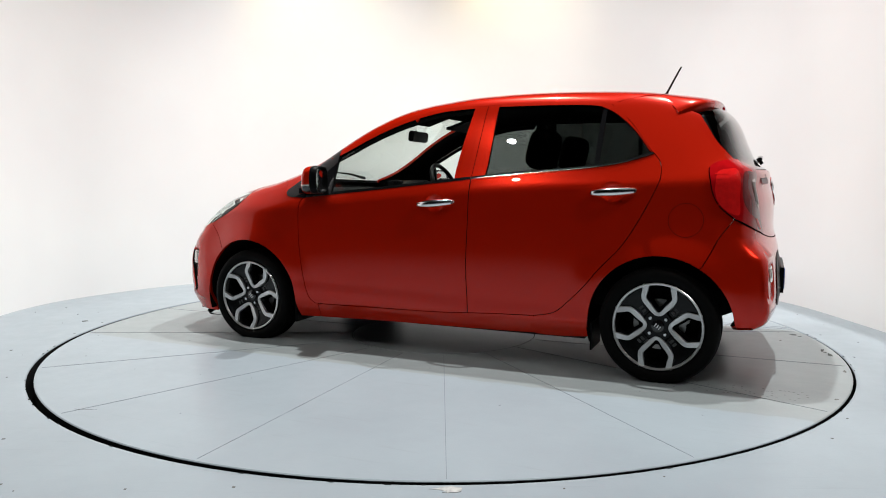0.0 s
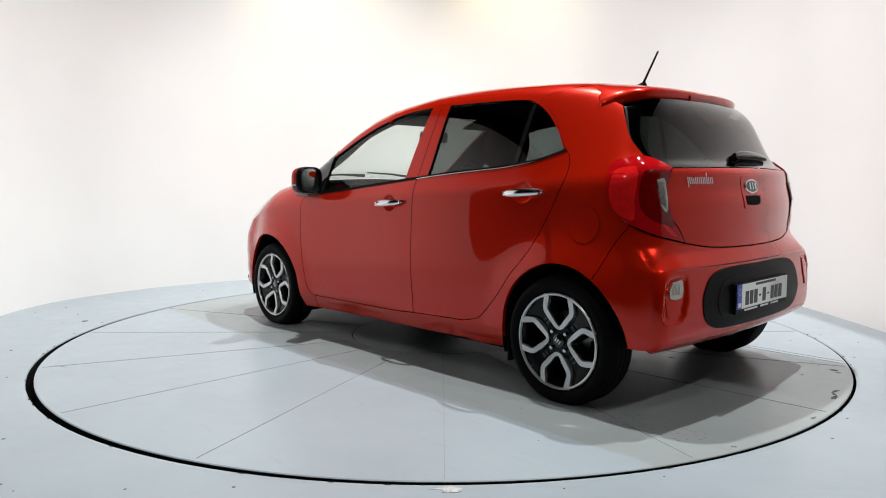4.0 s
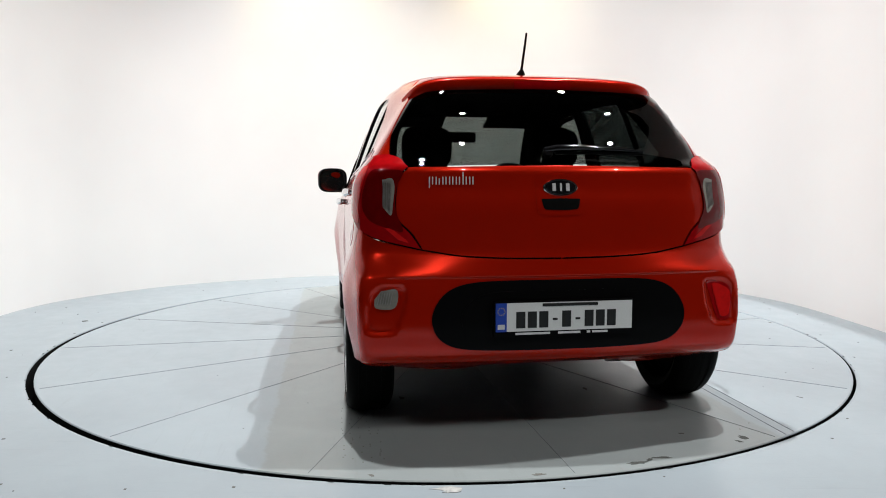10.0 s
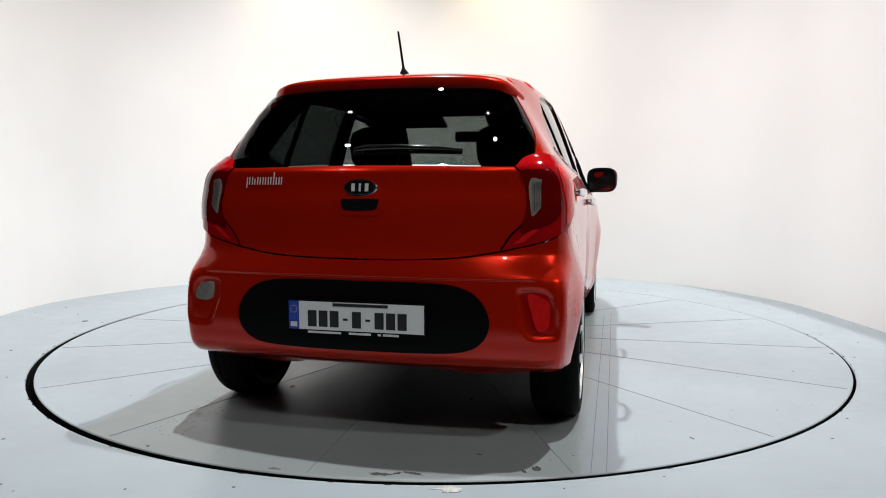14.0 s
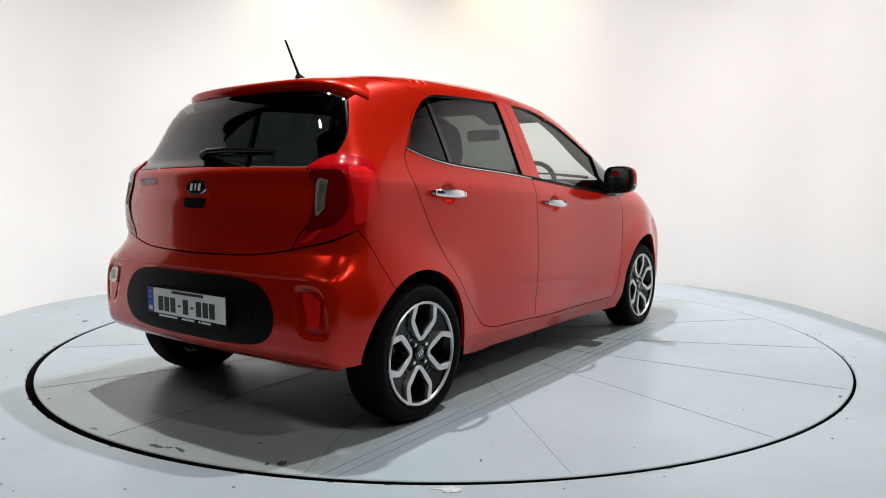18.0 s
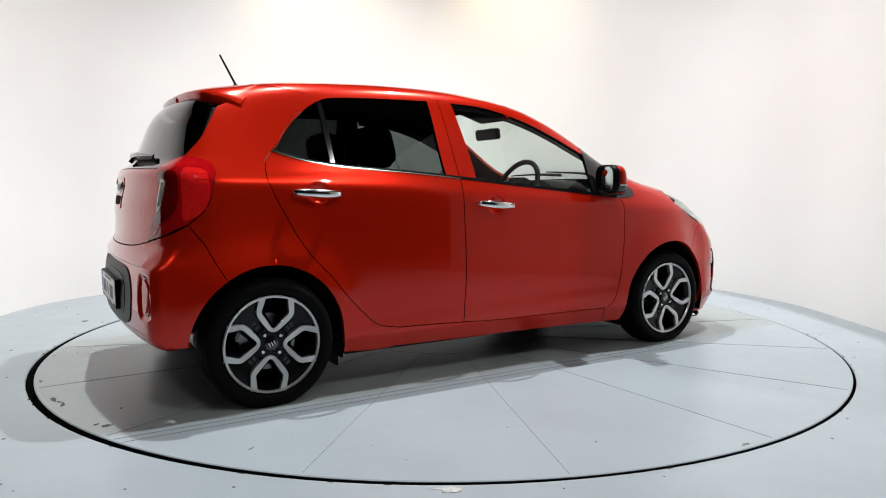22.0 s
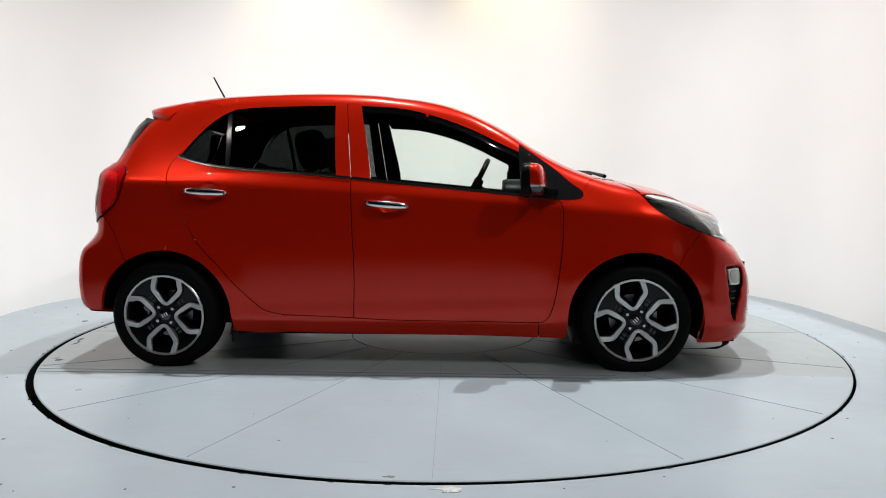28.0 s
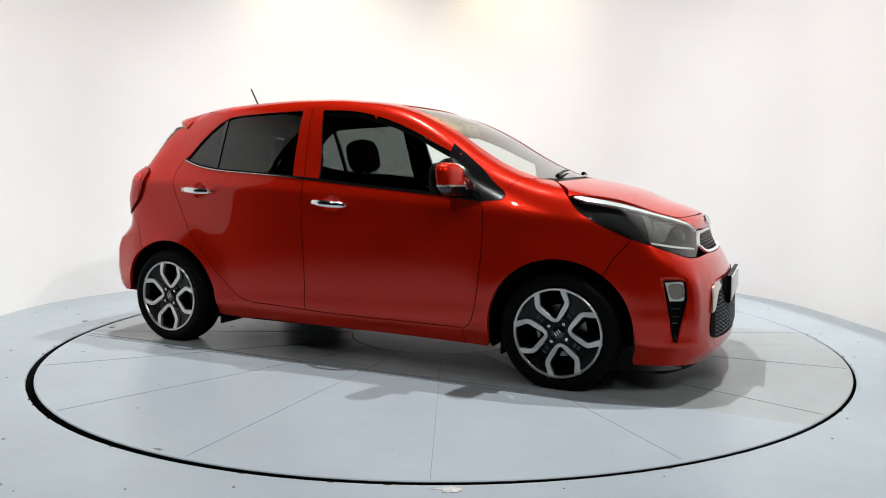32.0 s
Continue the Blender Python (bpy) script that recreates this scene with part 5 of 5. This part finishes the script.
def front():
    """Bumper, head lamps, grille and fog lamps at the nose."""
    side3 = lambda pts: [tuple(on_side(x, z)) for x, z in pts]
    lamp_low = [tuple(on_side(1.519, 0.697)), (1.658, 0.650, 0.646), (1.735, 0.560, 0.612), (1.762, 0.470, 0.606)]
    grille_low = [(1.762, 0.470, 0.606), (1.800, 0.300, 0.612), (1.810, 0.15, 0.610), (1.815, 0.0, 0.610)]
    down = side3([(1.519, 0.697), (1.448, 0.614), (1.405, 0.537)])
    arc = side3(arch(HUB_X, 53, -12, 8))
    low = [(1.545, 0.705, 0.136), (1.60, 0.690, 0.134), (1.718, 0.610, 0.138), (1.79, 0.47, 0.140), (1.84, 0.25, 0.142), (1.85, 0.0, 0.142)]
    left = joined(on_front(*grille_low[::-1]), on_front(*lamp_low[::-1]), on_front(*down), on_front(*arc), on_front(*low))
    b = panel("front_bumper", "round_front", joined(left + [(-u, v) for u, v in left[::-1]]), RED, CAR, cell=0.035, gap=0.0015, label="red front bumper", edge=RED, dish=fog_hollow, fine=[([k * q for q in np.arange(0.44, 0.605, 0.011) for k in (1, -1)], list(np.arange(0.20, 0.56, 0.018)))])
    # nose piece over the grille
    strip = joined(on_front((1.731, 0.0, 0.786), (1.725, 0.12, 0.785), (1.703, 0.235, 0.782), (1.658, 0.352, 0.777)), on_front((1.690, 0.330, 0.760), (1.735, 0.292, 0.722)), on_front((1.742, 0.275, 0.722), (1.762, 0.12, 0.723), (1.768, 0.0, 0.723)))
    nose = panel("nose_piece", "round_front", joined(strip + [(-u, v) for u, v in strip[::-1]]), RED, CAR, gap=0.001, thick=0.01, cell=0.02, label="red nose piece over the grille")
    bm = bmesh.new()
    p, n = lifted("front", [(0.0, 0.756)])[0], slope(lifted("front", [(0.0, 0.756)]))[0]
    tip = Matrix.Translation(p) @ Matrix.Rotation(math.atan2(n[0], n[2]), 4, "Y")
    ring = lambda f, o: [tip @ Vector((-f * 0.030 * math.sin(a), f * 0.060 * math.cos(a), o)) for a in np.linspace(0, 2 * math.pi, 32, endpoint=False)]
    loft(bm, [ring(1, -0.002), ring(1, 0.005), ring(0.93, 0.008)])
    part("emblem", bm, CHROME, nose, "oval chrome-rimmed emblem")
    for s in (1, -1):
        lamp = [(1.226, 0.708, 0.884), (1.290, 0.665, 0.886), (1.439, 0.560, 0.851), (1.570, 0.432, 0.806), (1.690, 0.330, 0.760), (1.745, 0.285, 0.716)]
        inner = [(1.745, 0.285, 0.716), (1.760, 0.350, 0.655), (1.758, 0.470, 0.610)]
        outline = joined(on_front(*lamp), on_front(*inner), on_front(*lamp_low[::-1]), on_front(*side3([(1.519, 0.699), (1.388, 0.758), (1.288, 0.818), (1.226, 0.882)])))
        body = panel("head_lamp", "round_front", outline, UNDER, CAR, s, lift=-0.030, cell=0.03, thick=0.0, label="black head lamp with a chrome brow and clear lens")
        panel("lamp_lens", "round_front", outline, GLASS_CLEAR, body, s, lift=0.002, cell=0.03, thick=0.0, label="clear head lamp lens")
        brow = joined(on_front((1.250, 0.695, 0.884), (1.290, 0.665, 0.885), (1.439, 0.560, 0.850), (1.570, 0.432, 0.805), (1.690, 0.330, 0.759), (1.742, 0.287, 0.722)), on_front((1.737, 0.298, 0.714), (1.685, 0.341, 0.750), (1.575, 0.443, 0.793), (1.445, 0.571, 0.833), (1.300, 0.682, 0.866)))
        panel("chrome_brow", "round_front", brow, SATIN, body, s, gap=0, lift=-0.003, thick=0.010, cell=0.02, label="bright silver daylight strip")
        under = joined(on_front((1.596, 0.684, 0.681), (1.68, 0.580, 0.660), (1.752, 0.410, 0.640)), on_front((1.752, 0.406, 0.646), (1.68, 0.578, 0.667), (1.594, 0.683, 0.688)))
        panel("lower_strip", "round_front", under, SATIN, body, s, gap=0, lift=-0.006, thick=0.004, label="thin silver strip")
        guide = joined(on_front((1.527, 0.519, 0.807), (1.555, 0.610, 0.745), (1.590, 0.686, 0.688)), on_front((1.606, 0.672, 0.686), (1.575, 0.580, 0.742), (1.552, 0.486, 0.804)))
        panel("light_guide", "round_front", guide, LAMPSILVER, body, s, gap=0, lift=-0.012, thick=0.006, cell=0.02, label="curved silver light guide")
        block = joined(on_front((1.582, 0.505, 0.780), (1.625, 0.440, 0.778), (1.668, 0.394, 0.764)), on_front((1.640, 0.470, 0.745), (1.640, 0.545, 0.712), (1.650, 0.603, 0.690)), on_front((1.612, 0.662, 0.690), (1.592, 0.590, 0.738), (1.582, 0.505, 0.780)))
        bl = panel("reflector", "round_front", block, LAMPSILVER, body, s, gap=0, lift=-0.020, thick=0.004, cell=0.02, label="silver lamp reflector")
        for da in (0.0, 0.016):
            for z0, z1 in ((0.758, 0.772), (0.735, 0.752), (0.712, 0.729)):
                a = on_front((1.617, 0.497, z0))[0][0] + da + 0.35 * (0.76 - z0)
                panel("reflector_slot", "round_front", [(a, z0), (a + 0.005, z0), (a + 0.002, z1), (a - 0.003, z1)], UNDER, bl, s, gap=0, lift=-0.0185, thick=0.001)
        p = lifted("round_front", on_front((1.705, 0.440, 0.692)))[0]
        bm = bmesh.new()
        bmesh.ops.create_uvsphere(bm, u_segments=24, v_segments=14, radius=0.036)
        bmesh.ops.transform(bm, matrix=Matrix.Translation((p[0] - 0.045, s * (p[1] - 0.018), p[2])), verts=bm.verts)
        part("projector_lens", bm, GLOSSBLACK, body)
        # fog lamp pocket: black wedge with a chrome-framed lamp
        wedge = joined(on_front((1.658, 0.710, 0.520), (1.70, 0.690, 0.521), (1.738, 0.655, 0.516)), on_front((1.748, 0.662, 0.440), (1.735, 0.680, 0.343), (1.722, 0.688, 0.250)), on_front((1.712, 0.695, 0.262), (1.692, 0.705, 0.369), (1.658, 0.710, 0.520)))
        pocket = panel("fog_pocket", "round_front", wedge, BLACK, b, s, gap=0, lift=0.007, thick=0.004, cell=0.012, dish=fog_hollow, label="black fog lamp pocket")
        frame_ = joined(on_front((1.662, 0.708, 0.514), (1.736, 0.655, 0.512), (1.744, 0.660, 0.440), (1.684, 0.702, 0.432)))
        panel("fog_frame", "round_front", frame_, SATIN, pocket, s, gap=0, lift=-0.006, thick=0.008, cell=0.02, label="chrome fog lamp frame")
        lens = joined(bend(on_front((1.678, 0.702, 0.504), (1.728, 0.662, 0.502), (1.734, 0.665, 0.452), (1.692, 0.698, 0.445)), 4, True))
        panel("fog_lens", "round_front", lens, LENS_CLEAR, pocket, s, gap=0, lift=-0.003, thick=0.004, cell=0.02, label="clear fog lamp lens")
        for z in (0.395, 0.36, 0.33):
            slot = on_front((1.700, 0.703, z), (1.737, 0.678, z), (1.737, 0.678, z + 0.006), (1.700, 0.703, z + 0.006))
            panel("pocket_rib", "round_front", slot, GLOSSBLACK, pocket, s, gap=0, lift=-0.012, thick=0.003)
    # upper grille with chrome rim
    g = joined(on_front((1.775, 0.0, 0.720), (1.770, 0.12, 0.720), (1.742, 0.275, 0.712)), on_front((1.760, 0.345, 0.655), (1.790, 0.290, 0.618), (1.80, 0.15, 0.613), (1.81, 0.0, 0.613)))
    outline = joined(g + [(-u, v) for u, v in g[::-1]])
    grille = panel("upper_grille", "round_front", outline, UNDER, CAR, lift=-0.012, thick=0.004, label="black honeycomb grille with a chrome rim")
    ring = np.array(outline)
    mid = ring.mean(0)
    small = [tuple(mid + (p - mid) * (0.95, 0.78)) for p in ring]
    k = len(outline)
    for half in (0, 1):
        i = range(half * k // 2, half * k // 2 + k // 2 + 1)
        loop = [tuple(ring[j % k]) for j in i] + [small[j % k] for j in reversed(i)]
        panel("grille_rim", "round_front", joined(loop), SATIN, grille, gap=0, lift=0.002, thick=0.010, label="chrome grille rim")
    low_g = joined(on_front((1.86, 0.0, 0.50), (1.85, 0.30, 0.49), (1.832, 0.46, 0.455)), on_front((1.832, 0.500, 0.34), (1.838, 0.490, 0.25), (1.86, 0.30, 0.225), (1.88, 0.0, 0.22)))
    outline = joined(low_g + [(-u, v) for u, v in low_g[::-1]])
    lower = panel("lower_grille", "round_front", outline, UNDER, CAR, lift=0.003, thick=0.006, label="black honeycomb lower grille")
    comb(grille, 0.012, 0.262, 0.632, 0.708, -0.007)
    comb(lower, 0.018, 0.365, 0.245, 0.470, 0.008)
    for s in (1, -1):
        wing_ = joined(on_front((1.845, 0.32, 0.495), (1.825, 0.455, 0.470), (1.830, 0.50, 0.36)), on_front((1.838, 0.465, 0.37), (1.845, 0.41, 0.44), (1.85, 0.32, 0.47)))
        panel("grille_wing", "round_front", wing_, LENS_CLEAR, lower, s, gap=0, lift=0.010, thick=0.008, label="silver grille corner trim")
    bm = bmesh.new()
    x = float(lifted("front", [(0.0, 0.44)])[0][0]) + 0.004
    box(bm, (x - 0.01, -0.27, 0.375), (x + 0.008, 0.27, 0.505))
    h = part("front_plate_holder", bm, BLACK, CAR, "black holder of the front number plate", bevel=0.003)
    bm = bmesh.new()
    box(bm, (x + 0.008, -0.26, 0.388), (x + 0.012, 0.26, 0.499))
    part("front_plate", bm, PLATE, h, "white front number plate", smooth=False)
    lip = joined(on_front((1.60, 0.690, 0.134), (1.718, 0.610, 0.138), (1.79, 0.47, 0.140), (1.84, 0.25, 0.142), (1.85, 0.0, 0.142)), on_front((1.79, 0.0, 0.092), (1.78, 0.25, 0.09), (1.74, 0.47, 0.085), (1.66, 0.610, 0.085), (1.57, 0.69, 0.10)))
    panel("chin_lip", "round_front", joined(lip + [(-u, v) for u, v in lip[::-1]]), BLACK, CAR, gap=0, lift=-0.004, thick=0.006, label="black plastic chin lip")


def comb(parent, step, width, z0, z1, lift):
    """Honeycomb bars over a grille."""
    rows = int((z1 - z0) / step)
    for j in range(rows):
        z = z0 + (j + 0.5) * step
        bm = bmesh.new()
        pts = []
        n = int(width * 2 / step)
        us = [-width + 2 * width * k / n for k in range(n + 1)]
        place = lifted("round_front", [(u, z + (0.3 * step if k % 2 else -0.3 * step)) for k, u in enumerate(us)])
        tube(bm, place + slope(place) * lift, 0.0022, 4)
        part("grille_bar", bm, GLOSSBLACK, parent)


def seat(x, y, back_h, lean, width, s_name):
    """A front or rear seat: cushion, backrest and headrest on two posts, in black cloth."""
    def pad(name, lo, hi, m, parent, r):
        bm = bmesh.new()
        box(bm, lo, hi)
        bmesh.ops.subdivide_edges(bm, edges=bm.edges[:], cuts=3, use_grid_fill=True)
        c = (Vector(lo) + Vector(hi)) / 2
        e = (Vector(hi) - Vector(lo)) / 2
        for v in bm.verts:
            q = Vector([(v.co[i] - c[i]) / e[i] for i in range(3)])
            n = max(1e-6, (abs(q.x) ** r + abs(q.y) ** r + abs(q.z) ** r) ** (1 / r))
            v.co = Vector([c[i] + e[i] * q[i] / n for i in range(3)])
        bmesh.ops.transform(bm, matrix=m, verts=bm.verts)
        return part(name, bm, CLOTH, parent, angle=80)
    base = Matrix.Translation((x, y, 0))
    cushion = pad(s_name, (-0.26, -width, 0.30), (0.26, width, 0.47), base, CAR, 5)
    cushion["label"] = "black cloth seat"
    tilt = base @ Matrix.Translation((-0.23, 0, 0.42)) @ Matrix.Rotation(radians(-lean), 4, "Y")
    pad("backrest", (-0.07, -width, -0.02), (0.06, width, back_h), tilt, cushion, 5)
    return cushion, tilt, pad


def cabin():
    for y in (0.34, -0.34):
        c, tilt, pad = seat(-0.10, y, 0.60, 14, 0.235, "front_seat")
        pad("headrest", (-0.085, -0.130, 0.615), (0.070, 0.130, 0.842), tilt, c, 3.6)
        for d in (-0.05, 0.05):
            bm = bmesh.new()
            tube(bm, [tilt @ Vector((0.0, d, 0.56)), tilt @ Vector((0.0, d, 0.66))], 0.007)
            part("headrest_post", bm, STEEL, c)
    c, tilt, pad = seat(-0.82, 0.0, 0.47, 18, 0.60, "rear_bench")
    for y in (0.32, -0.32):
        pad("headrest", (-0.04, y - 0.12, 0.49), (0.05, y + 0.12, 0.585), tilt, c, 3.4)
    # dashboard across the car with its instrument hood
    bm = bmesh.new()
    rows = []
    for y in np.linspace(-0.66, 0.66, 13):
        f = 1 - 0.12 * (abs(y) / 0.66) ** 4
        rows.append([(1.10, y, 0.50), (1.10, y, 0.90 * f + 0.0), (0.95, y, 0.918 * f), (0.70, y, 0.905 * f), (0.60, y, 0.875 * f), (0.57, y, 0.80), (0.66, y, 0.62), (0.75, y, 0.45)])
    loft(bm, rows)
    dash = part("dashboard", bm, INSIDE, CAR, "black plastic dashboard", angle=50)
    bm = bmesh.new()
    rows = []
    for x, f in ((0.80, 0.9), (0.66, 1.0), (0.56, 1.0), (0.545, 0.94)):
        rows.append([(x, -0.35 + 0.17 * f * math.cos(a), 0.88 + 0.085 * f * max(-0.3, math.sin(a))) for a in np.linspace(0, 2 * math.pi, 24, endpoint=False)])
    loft(bm, rows)
    part("instrument_hood", bm, BLACK, dash)
    bm = bmesh.new()
    box(bm, (0.60, -0.12, 0.80), (0.66, 0.12, 0.965), Matrix.Translation((0, 0, 0)))
    part("screen", bm, GLOSSBLACK, dash, "black centre screen", bevel=0.008)
    # steering wheel, on the right
    m = Matrix.Translation((0.385, -0.35, 0.905)) @ Matrix.Rotation(radians(-64), 4, "Y")
    bm = bmesh.new()
    ring = [(0.178 * math.cos(a), 0.178 * math.sin(a), 0) for a in np.linspace(0, 2 * math.pi, 40, endpoint=False)]
    rows = []
    for k in range(40):
        a = 2 * math.pi * k / 40
        rows.append([m @ Vector(((0.178 + 0.015 * math.cos(b)) * math.cos(a), (0.178 + 0.015 * math.cos(b)) * math.sin(a), 0.015 * math.sin(b))) for b in np.linspace(0, 2 * math.pi, 10, endpoint=False)])
    loft(bm, rows + rows[:1], caps=False)
    bmesh.ops.remove_doubles(bm, verts=bm.verts, dist=1e-5)
    sw = part("steering_wheel", bm, BLACK, CAR, "black steering wheel")
    bm = bmesh.new()
    for a in (0, 90, 270):
        box(bm, (0.03, -0.022, -0.012), (0.175, 0.022, 0.008), m @ Matrix.Rotation(radians(a + 180), 4, "Z"))
    box(bm, (-0.07, -0.075, -0.03), (0.07, 0.075, 0.022), m)
    part("steering_spokes", bm, BLACK, sw, bevel=0.004)
    bm = bmesh.new()
    tube(bm, [m @ Vector((0, 0, -0.02)), m @ Vector((0, 0, -0.26))], 0.04, 12)
    part("steering_column", bm, INSIDE, sw)
    # inner mirror, sun visors
    bm = bmesh.new()
    box(bm, (-0.018, -0.115, -0.034), (0.018, 0.115, 0.034), pose(0.430, 0.0, 1.242, 0, -8, 0))
    im = part("inner_mirror", bm, BLACK, CAR, "black rear-view mirror on the windscreen", bevel=0.008)
    bm = bmesh.new()
    tube(bm, [(0.435, 0, 1.255), (0.452, 0, 1.278)], 0.010)
    part("mirror_stalk", bm, BLACK, im)
    for y in (0.30, -0.30):
        bm = bmesh.new()
        box(bm, (-0.09, -0.17, -0.008), (0.09, 0.17, 0.008), pose(0.21, y, 1.325, 0, 18, 0))
        part("sun_visor", bm, INSIDE, CAR, bevel=0.006)
    # floor, bulkheads and arch liners that close the body from below
    bm = bmesh.new()
    box(bm, (-1.28, -0.52, 0.20), (1.45, 0.52, 0.25))
    box(bm, (-0.84, -0.70, 0.165), (0.84, 0.70, 0.23))
    box(bm, (-1.55, -0.50, 0.32), (-1.40, 0.50, 0.42))
    part("underbody", bm, UNDER, CAR, "black underbody", smooth=False)
    # filler boxes added in the hollow nose, so no light leaks onto the floor
    bm = bmesh.new()
    box(bm, (1.12, -0.40, 0.15), (1.70, 0.40, 0.56))
    box(bm, (1.56, -0.60, 0.125), (1.74, 0.60, 0.50))
    part("nose_light_block", bm, UNDER, CAR, "unseen black filler added to block light through the nose", smooth=False)
    bm = bmesh.new()
    box(bm, (-1.60, -0.60, 0.62), (-1.02, 0.60, 0.66))
    part("load_cover", bm, INSIDE, CAR, bevel=0.01)
    bm = bmesh.new()
    box(bm, (1.10, -0.62, 0.25), (1.13, 0.62, 0.93))
    part("bulkhead", bm, UNDER, CAR, smooth=False)
    for x in (HUB_X, -HUB_X):
        for s in (1, -1):
            bm = bmesh.new()
            rows = []
            for y in (0.42, 0.742):
                rows.append([(x + 0.345 * math.cos(a), s * y, HUB_Z + 0.345 * math.sin(a)) for a in np.linspace(radians(-18), radians(198 if x > 0 else 172), 28)])
            vs = loft(bm, rows, closed=False)
            wall = [bm.verts.new((x, s * 0.42, HUB_Z - 0.1))]
            for a, b in zip(vs[0], vs[0][1:]):
                bm.faces.new((wall[0], a, b))
            part("arch_liner", bm, UNDER, CAR)
            bm = bmesh.new()
            xx = x - 0.30 if x > 0 else x + 0.325
            box(bm, (xx - 0.004, s * 0.60 - 0.09, 0.115), (xx + 0.004, s * 0.60 + 0.12, 0.25))
            part("mud_flap", bm, BLACK, CAR, bevel=0.003)
    # axle and exhaust silencer, seen between the rear wheels
    bm = bmesh.new()
    tube(bm, [(-1.2, -0.6, HUB_Z - 0.03), (-1.2, 0.6, HUB_Z - 0.03)], 0.035, 12)
    part("rear_axle", bm, UNDER, CAR)
    bm = bmesh.new()
    tube(bm, [(-1.40, -0.46, 0.255), (-1.40, -0.30, 0.255)], [0.06, 0.06], 16)
    part("silencer", bm, STEEL, CAR, "dull steel exhaust silencer")


for side in (1, -1):
    doors(side)
    flank(side)
    mirror(side)
    wheel(HUB_X, side, 107 if side > 0 else 101, 0.261, 0.776)
    wheel(-HUB_X, side, 92 if side > 0 else 83.5, 0.269, 0.786)
roof()
rear()
front()
cabin()



# ---- the turntable goes round and carries the car ----
START, RATE = 155.75, -5.6666
CAR_AT = (-0.1911, -0.1396, 0.0)


def motions():
    steps = [2.0 * i for i in range(17)]
    turn = lambda t: Matrix.Rotation(radians(START + RATE * t), 4, "Z")
    walk(TABLE, [(t, turn(t)) for t in steps])
    walk(CAR, [(t, turn(t) @ Matrix.Translation(CAR_AT)) for t in steps])


motions()
